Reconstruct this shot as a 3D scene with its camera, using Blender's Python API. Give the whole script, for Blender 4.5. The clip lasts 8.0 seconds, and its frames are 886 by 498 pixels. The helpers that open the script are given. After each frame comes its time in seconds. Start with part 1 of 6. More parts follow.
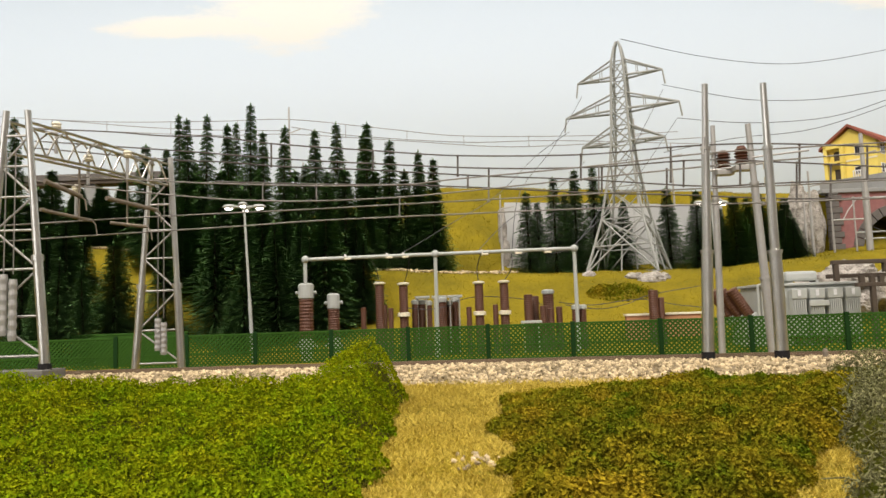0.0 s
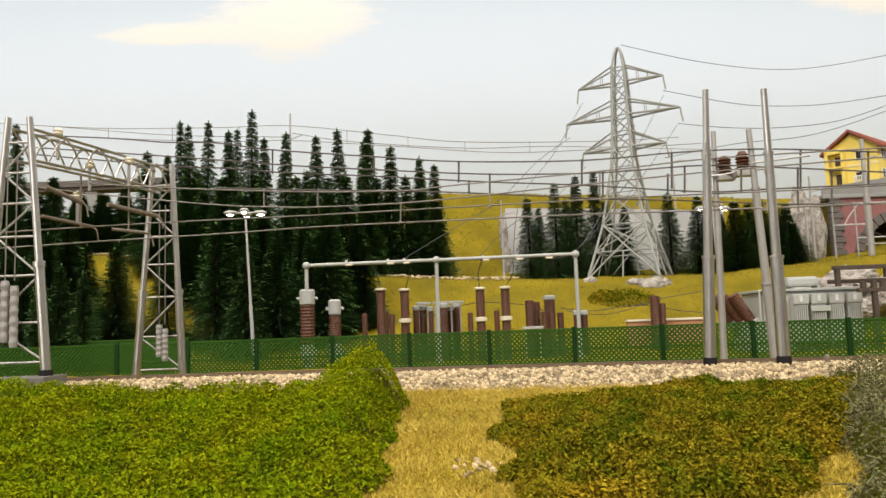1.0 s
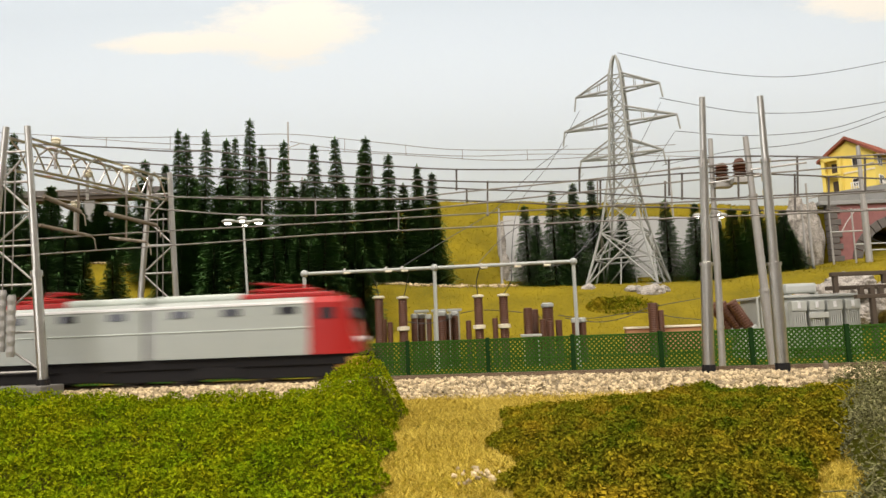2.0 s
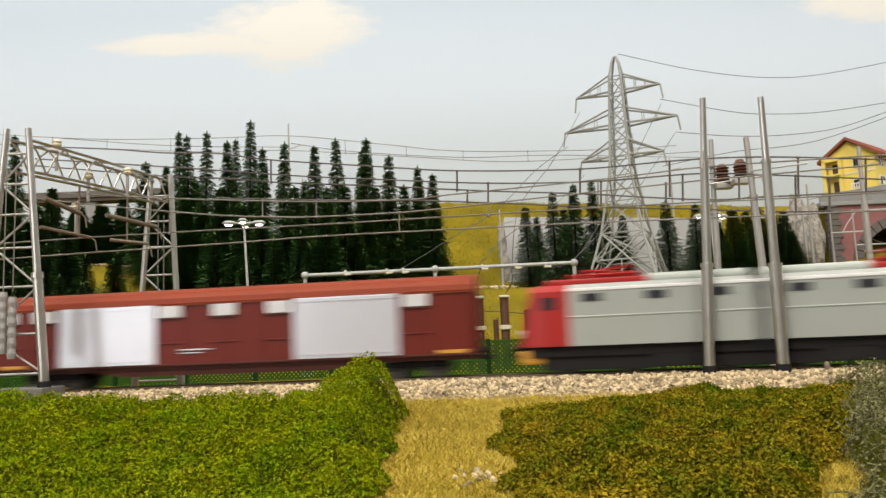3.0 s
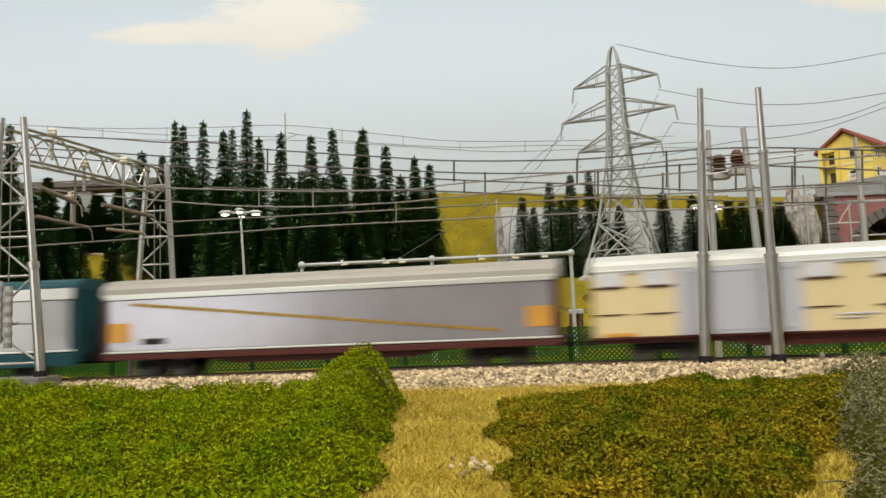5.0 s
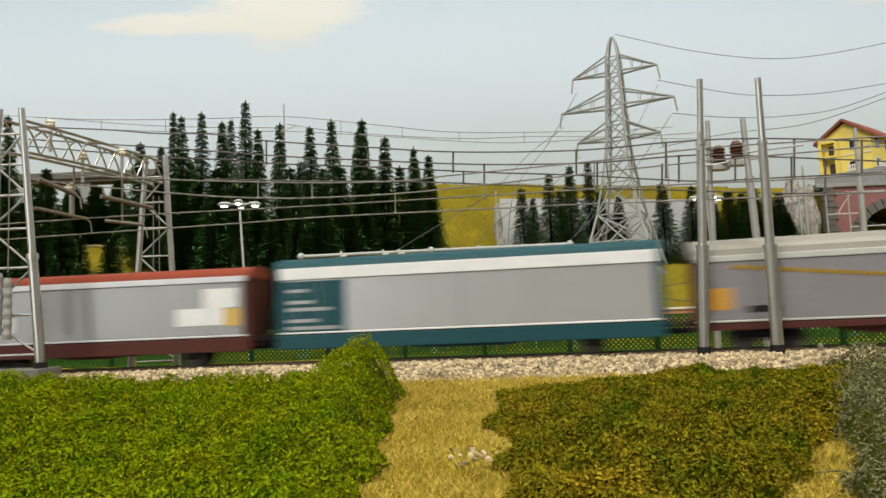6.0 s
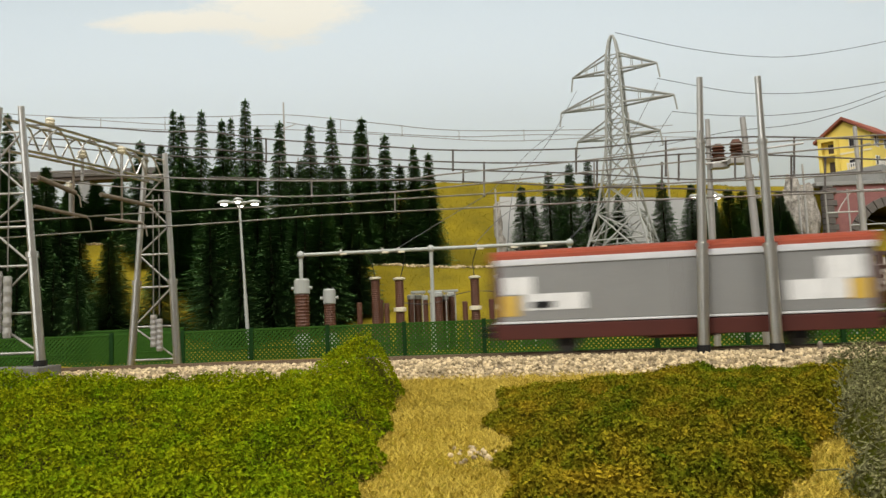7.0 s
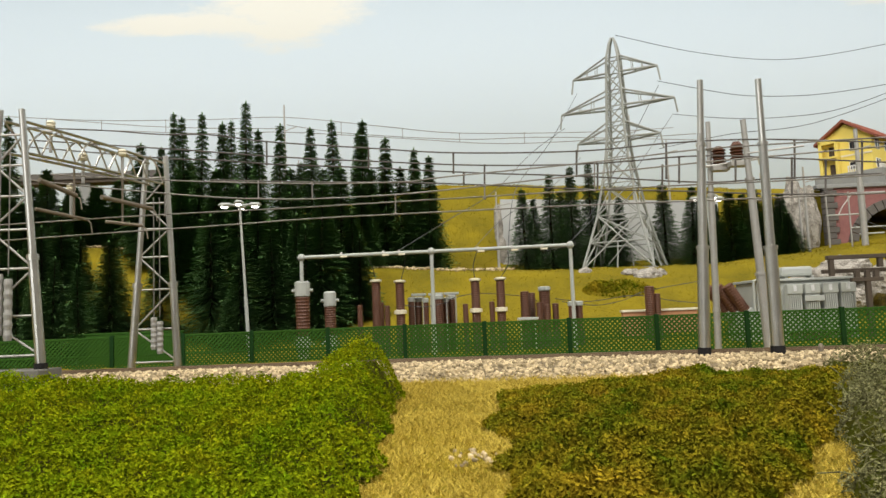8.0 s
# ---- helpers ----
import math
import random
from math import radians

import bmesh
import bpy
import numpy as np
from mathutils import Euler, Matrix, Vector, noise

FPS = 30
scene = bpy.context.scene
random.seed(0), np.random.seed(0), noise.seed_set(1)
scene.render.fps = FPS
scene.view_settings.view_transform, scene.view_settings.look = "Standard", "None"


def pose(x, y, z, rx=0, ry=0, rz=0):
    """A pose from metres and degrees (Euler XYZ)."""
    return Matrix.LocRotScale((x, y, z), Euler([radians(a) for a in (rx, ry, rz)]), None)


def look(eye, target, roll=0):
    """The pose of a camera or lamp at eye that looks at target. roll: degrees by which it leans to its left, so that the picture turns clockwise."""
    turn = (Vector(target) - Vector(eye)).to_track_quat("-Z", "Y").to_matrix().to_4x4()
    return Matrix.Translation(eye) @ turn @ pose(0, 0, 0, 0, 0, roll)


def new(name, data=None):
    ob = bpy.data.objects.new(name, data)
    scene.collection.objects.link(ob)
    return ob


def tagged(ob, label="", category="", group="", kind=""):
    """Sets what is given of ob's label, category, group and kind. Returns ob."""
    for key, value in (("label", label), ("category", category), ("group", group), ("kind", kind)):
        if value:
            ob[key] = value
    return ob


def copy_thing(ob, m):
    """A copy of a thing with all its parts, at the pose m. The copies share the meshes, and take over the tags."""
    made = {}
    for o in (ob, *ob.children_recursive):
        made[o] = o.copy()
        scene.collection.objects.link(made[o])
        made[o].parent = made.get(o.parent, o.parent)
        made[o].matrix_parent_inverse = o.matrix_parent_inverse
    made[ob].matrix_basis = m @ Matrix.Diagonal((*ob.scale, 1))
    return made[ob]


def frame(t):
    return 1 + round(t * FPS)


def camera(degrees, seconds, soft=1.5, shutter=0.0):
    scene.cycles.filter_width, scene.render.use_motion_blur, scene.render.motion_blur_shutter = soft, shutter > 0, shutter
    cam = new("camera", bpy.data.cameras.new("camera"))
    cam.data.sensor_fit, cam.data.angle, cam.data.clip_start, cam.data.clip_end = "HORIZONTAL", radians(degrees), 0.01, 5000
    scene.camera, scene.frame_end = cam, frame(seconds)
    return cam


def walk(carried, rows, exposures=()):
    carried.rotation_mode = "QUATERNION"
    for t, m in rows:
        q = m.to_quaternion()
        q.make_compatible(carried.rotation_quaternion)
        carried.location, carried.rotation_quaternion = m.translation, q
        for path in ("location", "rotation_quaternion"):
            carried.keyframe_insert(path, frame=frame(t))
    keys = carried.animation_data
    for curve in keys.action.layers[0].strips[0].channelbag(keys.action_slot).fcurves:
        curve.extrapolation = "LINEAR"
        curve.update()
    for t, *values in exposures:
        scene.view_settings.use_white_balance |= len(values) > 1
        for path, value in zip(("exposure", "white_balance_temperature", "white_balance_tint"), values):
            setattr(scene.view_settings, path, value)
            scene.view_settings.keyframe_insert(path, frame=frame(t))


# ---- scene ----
# A model railway at 1:87. Lengths below are in centimetres; K turns them into metres.
K = 0.01
EYE = 1.85                      # height of the lens over the rail head


def aim(yaw, pitch, roll):
    turn = Matrix.Rotation(radians(yaw), 4, "Z") @ Matrix.Rotation(radians(90 + pitch), 4, "X") @ Matrix.Rotation(radians(roll), 4, "Z")
    return Matrix.Translation((0, 0, EYE * K)) @ turn


cam = camera(60, 8.0, soft=1.5, shutter=0.85)
walk(cam, [
    (0.0, aim(0.000, 5.500, -2.000)),
    (0.5, aim(0.018, 5.801, -2.074)),
    (1.0, aim(0.071, 5.941, -2.065)),
    (1.5, aim(-0.087, 6.298, -2.214)),
    (3.0, aim(-0.052, 6.622, -2.345)),
    (3.5, aim(-0.075, 6.641, -2.314)),
    (4.0, aim(-0.287, 6.406, -2.345)),
    (4.5, aim(-0.261, 6.177, -2.254)),
    (6.0, aim(-0.294, 5.221, -2.329)),
    (6.5, aim(-0.318, 5.092, -2.328)),
    (7.0, aim(-0.307, 5.092, -2.318)),
    (7.5, aim(-0.293, 5.160, -2.308)),
    (8.0, aim(-0.277, 5.284, -2.323)),
], exposures=[(0.0, 0.0, 6700, 14), (1.5, 0.0, 6750, 15), (3.0, -0.13, 6650, 13), (4.5, -0.22, 6600, 12), (6.0, -0.26, 6450, 9), (7.0, -0.22, 6500, 10), (8.0, -0.12, 6500, 9)])

# ---- light: hall with ceiling lamps ----
world = bpy.data.worlds.new("hall_air")
scene.world = world
world.use_nodes = True
world.node_tree.nodes["Background"].inputs[0].default_value = (0.9, 0.95, 1.0, 1)
world.node_tree.nodes["Background"].inputs[1].default_value = 0.25


def ceiling_lamp(x, y, z, sx, sy, watts, aim_at):
    data = bpy.data.lights.new("ceiling_lamp", "AREA")
    data.shape, data.size, data.size_y, data.energy, data.color = "RECTANGLE", sx, sy, watts, (1.0, 0.97, 0.92)
    lamp = new("ceiling_lamp", data)
    lamp.matrix_world = look((x, y, z), aim_at)


for lx, ly in ((-1.5, -0.7), (1.3, -0.7), (-1.6, -2.2), (1.6, -2.2)):
    ceiling_lamp(lx, ly, 2.75, 1.6, 0.45, 66, (lx * 0.3, 1.0, 0.2))
ceiling_lamp(-0.1, 0.55, 2.75, 2.0, 0.45, 20, (-0.1, 0.6, 0))


# daylight from the hall's window behind the viewer
sill = bpy.data.lights.new("window_daylight", "AREA")
sill.shape, sill.size, sill.size_y, sill.energy, sill.color = "RECTANGLE", 2.4, 1.6, 45, (0.93, 0.97, 1.0)
new("window_daylight", sill).matrix_world = look((-1.95, -2.9, 0.6), (-0.3, 0.8, 0.1))     # hall_window


# ---- materials ----
def nodes_of(name):
    m = bpy.data.materials.new(name)
    m.use_nodes = True
    nt = m.node_tree
    return m, nt, nt.nodes["Principled BSDF"]


def mat(name, base, other=None, rough=0.6, metal=0.0, size=0.5, fine=0.06, bump=0.15, mix=0.5, spread=0.25, glow=None, per_piece=0.0, depth=0.02, spec=0.5):
    """Two scales of noise between base and other; size and fine in centimetres."""
    m, nt, p = nodes_of(name)
    other = other or tuple(c * 0.72 for c in base)
    co = nt.nodes.new("ShaderNodeTexCoord")
    big, small = nt.nodes.new("ShaderNodeTexNoise"), nt.nodes.new("ShaderNodeTexNoise")
    big.inputs["Scale"].default_value, small.inputs["Scale"].default_value = 1 / (size * K), 1 / (fine * K)
    big.inputs["Detail"].default_value, small.inputs["Detail"].default_value = 4, 3
    nt.links.new(co.outputs["Object"], big.inputs["Vector"])
    nt.links.new(co.outputs["Object"], small.inputs["Vector"])
    add = nt.nodes.new("ShaderNodeMath")
    add.operation = "ADD"
    half = nt.nodes.new("ShaderNodeMath")
    half.operation, half.inputs[1].default_value = "MULTIPLY", 0.5
    nt.links.new(big.outputs["Fac"], add.inputs[0])
    nt.links.new(small.outputs["Fac"], add.inputs[1])
    nt.links.new(add.outputs[0], half.inputs[0])
    ramp = nt.nodes.new("ShaderNodeMapRange")
    ramp.inputs["From Min"].default_value, ramp.inputs["From Max"].default_value = mix - spread, mix + spread
    nt.links.new(half.outputs[0], ramp.inputs["Value"])
    blend = nt.nodes.new("ShaderNodeMix")
    blend.data_type = "RGBA"
    blend.inputs[6].default_value, blend.inputs[7].default_value = (*base, 1), (*other, 1)
    nt.links.new(ramp.outputs["Result"], blend.inputs["Factor"])
    out = blend.outputs[2]
    if per_piece:
        geo = nt.nodes.new("ShaderNodeNewGeometry")
        hsv = nt.nodes.new("ShaderNodeHueSaturation")
        span = nt.nodes.new("ShaderNodeMapRange")
        span.inputs["To Min"].default_value, span.inputs["To Max"].default_value = 1 - per_piece, 1 + per_piece
        nt.links.new(geo.outputs["Random Per Island"], span.inputs["Value"])
        nt.links.new(span.outputs["Result"], hsv.inputs["Value"])
        nt.links.new(out, hsv.inputs["Color"])
        out = hsv.outputs["Color"]
    nt.links.new(out, p.inputs["Base Color"])
    p.inputs["Roughness"].default_value, p.inputs["Metallic"].default_value = rough, metal
    p.inputs["Specular IOR Level"].default_value = spec
    if bump:
        b = nt.nodes.new("ShaderNodeBump")
        b.inputs["Strength"].default_value, b.inputs["Distance"].default_value = bump, depth * K
        nt.links.new(half.outputs[0], b.inputs["Height"])
        nt.links.new(b.outputs["Normal"], p.inputs["Normal"])
    if glow:
        p.inputs["Emission Color"].default_value = (*glow[:3], 1)
        p.inputs["Emission Strength"].default_value = glow[3]
    return m


GRASS = mat("turf", (0.25, 0.185, 0.012), (0.10, 0.085, 0.010), rough=0.95, size=4.0, fine=0.14, bump=0.9, depth=0.1, spec=0.05, spread=0.17)
DRYGRASS = mat("dry_grass", (0.56, 0.43, 0.085), (0.34, 0.24, 0.028), rough=1.0, size=1.8, fine=0.1, per_piece=0.25, spec=0.05)
BLADE = mat("grass_fibre", (0.27, 0.208, 0.013), (0.14, 0.115, 0.011), rough=1.0, size=3.5, fine=0.2, per_piece=0.25, spec=0.05)
HEDGE = mat("green_foliage", (0.105, 0.172, 0.003), (0.205, 0.212, 0.004), rough=1.0, size=1.6, fine=0.35, per_piece=0.4, bump=0, spec=0.01, spread=0.13)
HEDGE2 = mat("olive_foliage", (0.066, 0.098, 0.004), (0.24, 0.17, 0.010), rough=1.0, size=2.6, fine=0.7, per_piece=0.4, bump=0, spec=0.01, spread=0.13)
GREYBUSH = mat("grey_green_lichen", (0.22, 0.205, 0.095), (0.065, 0.07, 0.022), rough=0.9, size=1.0, fine=0.2, per_piece=0.5, bump=0, spec=0.1)
UNDERLAY = mat("dark_underlay", (0.045, 0.06, 0.004), (0.05, 0.04, 0.006), rough=1.0, size=1.0, fine=0.15, bump=0.6, depth=0.1, spec=0.02)
NEEDLE = mat("fir_needles", (0.036, 0.100, 0.030), (0.110, 0.190, 0.058), rough=0.6, size=1.2, fine=0.2, per_piece=0.55, bump=0, spec=0.15)
BARK = mat("fir_bark", (0.07, 0.05, 0.03), rough=0.9)
STONE = mat("pale_ballast", (0.50, 0.40, 0.24), (0.30, 0.23, 0.13), rough=0.95, size=0.8, fine=0.1, per_piece=0.5, bump=0.3, spec=0.15)
BED = mat("ballast_bed", (0.22, 0.17, 0.10), (0.12, 0.09, 0.05), rough=1, size=0.3, fine=0.08, bump=0.8, depth=0.08)
SLEEPER = mat("brown_sleeper", (0.07, 0.05, 0.035), rough=0.85)
RAIL = mat("rusty_rail", (0.22, 0.15, 0.085), (0.14, 0.095, 0.06), rough=0.55, metal=0.3)
STEEL = mat("nickel_silver_post", (0.62, 0.59, 0.53), (0.42, 0.40, 0.35), rough=0.3, metal=0.95, size=1.0, fine=0.05, bump=0.08)
DULL = mat("dull_grey_metal", (0.42, 0.41, 0.38), (0.30, 0.28, 0.25), rough=0.5, metal=0.5, size=0.6, fine=0.05)
PYLON = mat("pale_grey_plastic", (0.32, 0.325, 0.295), (0.23, 0.235, 0.21), rough=0.5, size=1.5, fine=0.1, bump=0.05, spec=0.3)
WIRE = mat("bronze_wire", (0.28, 0.26, 0.23), (0.2, 0.18, 0.16), rough=0.45, metal=0.6)
DARKWIRE = mat("dark_wire", (0.05, 0.05, 0.055), rough=0.5)
INSUL = mat("brown_insulator", (0.11, 0.044, 0.022), (0.072, 0.030, 0.017), rough=0.5, size=0.6, fine=0.06, bump=0.05, spec=0.3)
CONCRETE = mat("grey_concrete", (0.27, 0.27, 0.255), (0.18, 0.18, 0.17), rough=0.9, size=1.5, fine=0.08, bump=0.3)
WALLGREY = mat("pale_wall_render", (0.46, 0.46, 0.43), (0.38, 0.38, 0.36), rough=0.9, size=3, fine=0.1, bump=0.15)
LIGHTGREY = mat("light_grey_plastic", (0.39, 0.40, 0.37), (0.32, 0.33, 0.30), rough=0.5, size=0.8, fine=0.05, bump=0.05, spec=0.35)
CREAMY = mat("cream_insulator", (0.75, 0.68, 0.50), rough=0.4)
FENCE = mat("green_fence_plastic", (0.034, 0.092, 0.011), (0.022, 0.068, 0.009), rough=0.6, size=1.0, fine=0.08, bump=0.1, spec=0.08)
FENCEPOST = mat("dark_green_post", (0.010, 0.040, 0.008), (0.007, 0.026, 0.006), rough=0.7, size=0.8, fine=0.08, spec=0.08)
PLATFORM = mat("stained_concrete", (0.17, 0.16, 0.14), (0.10, 0.095, 0.08), rough=0.95, size=0.9, fine=0.08, bump=0.4)
# the dark second tone of the rock puts crevice shade into the colour
ROCK = mat("pale_rock", (0.42, 0.385, 0.33), (0.10, 0.085, 0.07), rough=0.95, size=0.7, fine=0.12, bump=1.0, depth=0.2, mix=0.53, spread=0.13)
LAMPGLOW = mat("lamp_glass", (0.9, 0.9, 0.9), rough=0.3, bump=0, glow=(1, 0.97, 0.9, 6))
PINK = mat("pink_brickwork", (0.27, 0.125, 0.115), (0.19, 0.085, 0.08), rough=0.95, size=0.5, fine=0.08, bump=0.5, spec=0.1)
DARKSTONE = mat("dark_stone", (0.13, 0.115, 0.10), (0.07, 0.062, 0.055), rough=0.9, size=0.5, fine=0.08, bump=0.6)
BLACK = mat("black_inside", (0.012, 0.012, 0.012), rough=0.9)
YELLOW = mat("yellow_plaster", (0.74, 0.58, 0.13), (0.64, 0.50, 0.10), rough=0.8, size=2, fine=0.08)
ROOFRED = mat("red_brown_roof", (0.24, 0.06, 0.03), (0.16, 0.045, 0.025), rough=0.7, size=0.5, fine=0.08)
WHITE = mat("white_paint", (0.82, 0.81, 0.78), rough=0.5)
GLASS = mat("dark_window_glass", (0.03, 0.03, 0.035), rough=0.12, bump=0)
TIMBER = mat("dark_brown_timber", (0.07, 0.05, 0.033), (0.045, 0.032, 0.022), rough=0.85, size=0.8, fine=0.06, bump=0.3)
BRICKWALL = mat("orange_low_wall", (0.42, 0.20, 0.10), (0.34, 0.16, 0.08), rough=0.85, size=1, fine=0.07)
HALL = mat("hall_paint", (0.45, 0.44, 0.42), rough=0.9, size=40, fine=5)
# rolling stock
BROWN = mat("wagon_brown", (0.145, 0.020, 0.012), (0.105, 0.016, 0.010), rough=0.42, size=2, fine=0.08, bump=0.04, spec=0.22)
BROWNROOF = mat("wagon_red_brown_roof", (0.25, 0.043, 0.016), (0.19, 0.035, 0.014), rough=0.55, size=2, fine=0.08, bump=0.04, spec=0.2)
PANEL = mat("wagon_pale_panel", (0.60, 0.60, 0.635), (0.53, 0.53, 0.56), rough=0.25, metal=0.3, size=3, fine=0.1, bump=0.03)
VENT = mat("wagon_vent", (0.66, 0.66, 0.66), rough=0.35, bump=0.03)
CREAM = mat("wagon_cream", (0.70, 0.58, 0.32), (0.58, 0.46, 0.23), rough=0.45, size=2, fine=0.08, bump=0.04)
SILVERROOF = mat("wagon_silver_roof", (0.62, 0.62, 0.56), (0.54, 0.54, 0.48), rough=0.32, metal=0.3, size=2, fine=0.08, bump=0.03)
DULLROOF = mat("wagon_dull_roof", (0.30, 0.28, 0.23), (0.24, 0.22, 0.18), rough=0.4, size=2, fine=0.08, bump=0.03)
RUST = mat("rust_brown_fitting", (0.22, 0.18, 0.13), (0.14, 0.11, 0.08), rough=0.6, metal=0.2, size=0.5, fine=0.05)
UNDER = mat("wagon_underframe_brown", (0.082, 0.017, 0.010), (0.052, 0.013, 0.009), rough=0.6, size=1, fine=0.08, spec=0.3)
BOGIE = mat("bogie_black", (0.008, 0.008, 0.009), (0.016, 0.014, 0.013), rough=0.7, size=0.5, fine=0.06, spec=0.2)
WHEEL = mat("wheel_steel", (0.10, 0.09, 0.085), rough=0.45, metal=0.7)
LILAC = mat("wagon_lilac_grey", (0.40, 0.375, 0.385), (0.30, 0.28, 0.285), rough=0.22, metal=0.5, size=2, fine=0.1, bump=0.03)
PALESIDE = mat("wagon_pale_grey", (0.43, 0.425, 0.41), (0.37, 0.365, 0.35), rough=0.3, metal=0.3, size=2, fine=0.1, bump=0.03)
GREYSIDE = mat("wagon_mid_grey", (0.31, 0.305, 0.29), (0.25, 0.247, 0.235), rough=0.3, metal=0.3, size=2, fine=0.1, bump=0.03)
TEAL = mat("wagon_teal", (0.009, 0.062, 0.072), (0.007, 0.048, 0.056), rough=0.5, size=2, fine=0.08, bump=0.04, spec=0.3)
ORANGE = mat("orange_patch", (0.62, 0.30, 0.03), rough=0.5, bump=0.03)
STRIPE = mat("yellow_stripe", (0.66, 0.42, 0.06), rough=0.45, bump=0.03)
LOCORED = mat("loco_red", (0.36, 0.018, 0.014), (0.30, 0.016, 0.013), rough=0.35, size=2, fine=0.08, bump=0.03, spec=0.35)
LOCOGREY = mat("loco_grey", (0.33, 0.35, 0.31), (0.29, 0.31, 0.275), rough=0.38, size=2, fine=0.08, bump=0.03)
LOCOROOF = mat("loco_pale_roof", (0.52, 0.56, 0.50), (0.45, 0.49, 0.43), rough=0.4, size=2, fine=0.08, bump=0.03)


# ---- mesh helpers (centimetres) ----
def part(name, bm, material, parent=None, label="", smooth=False):
    me = bpy.data.meshes.new(name)
    bmesh.ops.scale(bm, vec=(K, K, K), verts=bm.verts)
    bm.to_mesh(me)
    bm.free()
    me.materials.append(material)
    if smooth:
        me.shade_smooth()
    ob = new(name, me)
    ob.parent = parent
    if label:
        ob["label"] = label
    return ob


def raw(name, verts, faces, material, parent=None, smooth=False):
    me = bpy.data.meshes.new(name)
    me.from_pydata((np.asarray(verts, float) * K).tolist(), [], faces)
    me.materials.append(material)
    if smooth:
        me.shade_smooth()
    ob = new(name, me)
    ob.parent = parent
    return ob


def twin(ob, x=0, y=0, z=0, rz=0, parent=None):
    """Another object on the same mesh, moved by x, y, z."""
    o = ob.copy()
    scene.collection.objects.link(o)
    o.parent = parent or ob.parent
    o.matrix_basis = pose(x * K, y * K, z * K, 0, 0, rz) @ ob.matrix_basis
    return o


def thing(name, x, y, z, rz, label, category, group="", kind=""):
    e = new(name)
    e.empty_display_size = 0.005
    e.matrix_basis = pose(x * K, y * K, z * K, 0, 0, rz)
    return tagged(e, label, category, group, kind)


def box(bm, x0, x1, y0, y1, z0, z1, bevel=0.0):
    m = Matrix.Translation(((x0 + x1) / 2, (y0 + y1) / 2, (z0 + z1) / 2)) @ Matrix.Diagonal((x1 - x0, y1 - y0, z1 - z0, 1))
    r = bmesh.ops.create_cube(bm, size=1, matrix=m)
    if bevel:
        es = list({e for v in r["verts"] for e in v.link_edges})
        bmesh.ops.bevel(bm, geom=es, offset=bevel, segments=2, affect="EDGES", profile=0.6)
    return bm


def rod(bm, a, b, r, r2=None, n=8, caps=True):
    a, b = Vector(a), Vector(b)
    d = b - a
    m = Matrix.Translation((a + b) / 2) @ d.to_track_quat("Z", "Y").to_matrix().to_4x4()
    bmesh.ops.create_cone(bm, cap_ends=caps, segments=n, radius1=r, radius2=r if r2 is None else r2, depth=d.length, matrix=m)
    return bm


def path(bm, pts, r, n=6):
    """One continuous round tube through the points."""
    pts = [Vector(p) for p in pts]
    side, prev = None, None
    for i, p in enumerate(pts):
        d = (pts[min(i + 1, len(pts) - 1)] - pts[max(i - 1, 0)]).normalized()
        side = d.orthogonal().normalized() if side is None else (side - d * side.dot(d)).normalized()
        up = d.cross(side)
        ring = [bm.verts.new(p + (side * math.cos(6.2832 * k / n) + up * math.sin(6.2832 * k / n)) * r) for k in range(n)]
        if prev:
            for k in range(n):
                bm.faces.new((prev[k], prev[(k + 1) % n], ring[(k + 1) % n], ring[k]))
        else:
            bm.faces.new(ring[::-1])
        prev = ring
    bm.faces.new(prev)
    return bm


def lathe(bm, rings, n=12, x=0, y=0):
    """Turned body: rings of (radius, z)."""
    loops = [[bm.verts.new((x + r * math.cos(2 * math.pi * i / n), y + r * math.sin(2 * math.pi * i / n), z)) for i in range(n)] for r, z in rings]
    for a, b in zip(loops, loops[1:]):
        for i in range(n):
            bm.faces.new((a[i], a[(i + 1) % n], b[(i + 1) % n], b[i]))
    bm.faces.new(loops[0][::-1])
    bm.faces.new(loops[-1])
    return bm


def B():
    return bmesh.new()


# ---- the ground ----
def lerp_table(v, table):
    return float(np.interp(v, [a for a, _ in table], [b for _, b in table]))


def track_y(x):
    if x < -38:
        return 41.15
    if x > 30:
        u = min(x, 90) - 30
        return 30.258 - 0.2985 * (u - u * u / 120)
    if x > 25:
        return 31.75 - 0.2985 * (x - 25)
    return 37.731 - 0.18008 * x - 0.00237 * x * x


def ledge(x):
    return lerp_table(x, [(-60, 12.5), (-36, 11.2), (-12, 8.2), (0, 7.3), (12, 6.8), (30, 6.75), (45, 8.0), (60, 9.5)])


def ridge(x):
    return lerp_table(x, [(-120, 14), (-45, 15), (-25, 19), (0, 23.2), (20, 22.2), (40, 21.0), (55, 20.5), (120, 20)])


def ground(x, y):
    v = y - track_y(x)
    if v < 12:
        z = lerp_table(v, [(-40, -3.2), (-20, -2.0), (-4.6, -0.75), (-2.2, -0.42), (2.2, -0.42), (4.6, -0.75), (12, -0.75)])
    else:
        top, high = ledge(x), ridge(x)
        z = lerp_table(y, [(50, -0.75), (61, -0.6), (70, -0.6 + (top + 0.6) * 0.35), (80, top - 0.5), (83, top), (91, top), (98, top + 1.0), (120, high), (135, high + 1), (160, high)])
    return z + (0.25 * noise.noise((x * 0.12, y * 0.12, 0)) + 0.12 * noise.noise((x * 0.5, y * 0.5, 3))) * min(1, max(0, (abs(v) - 4.5) / 4))


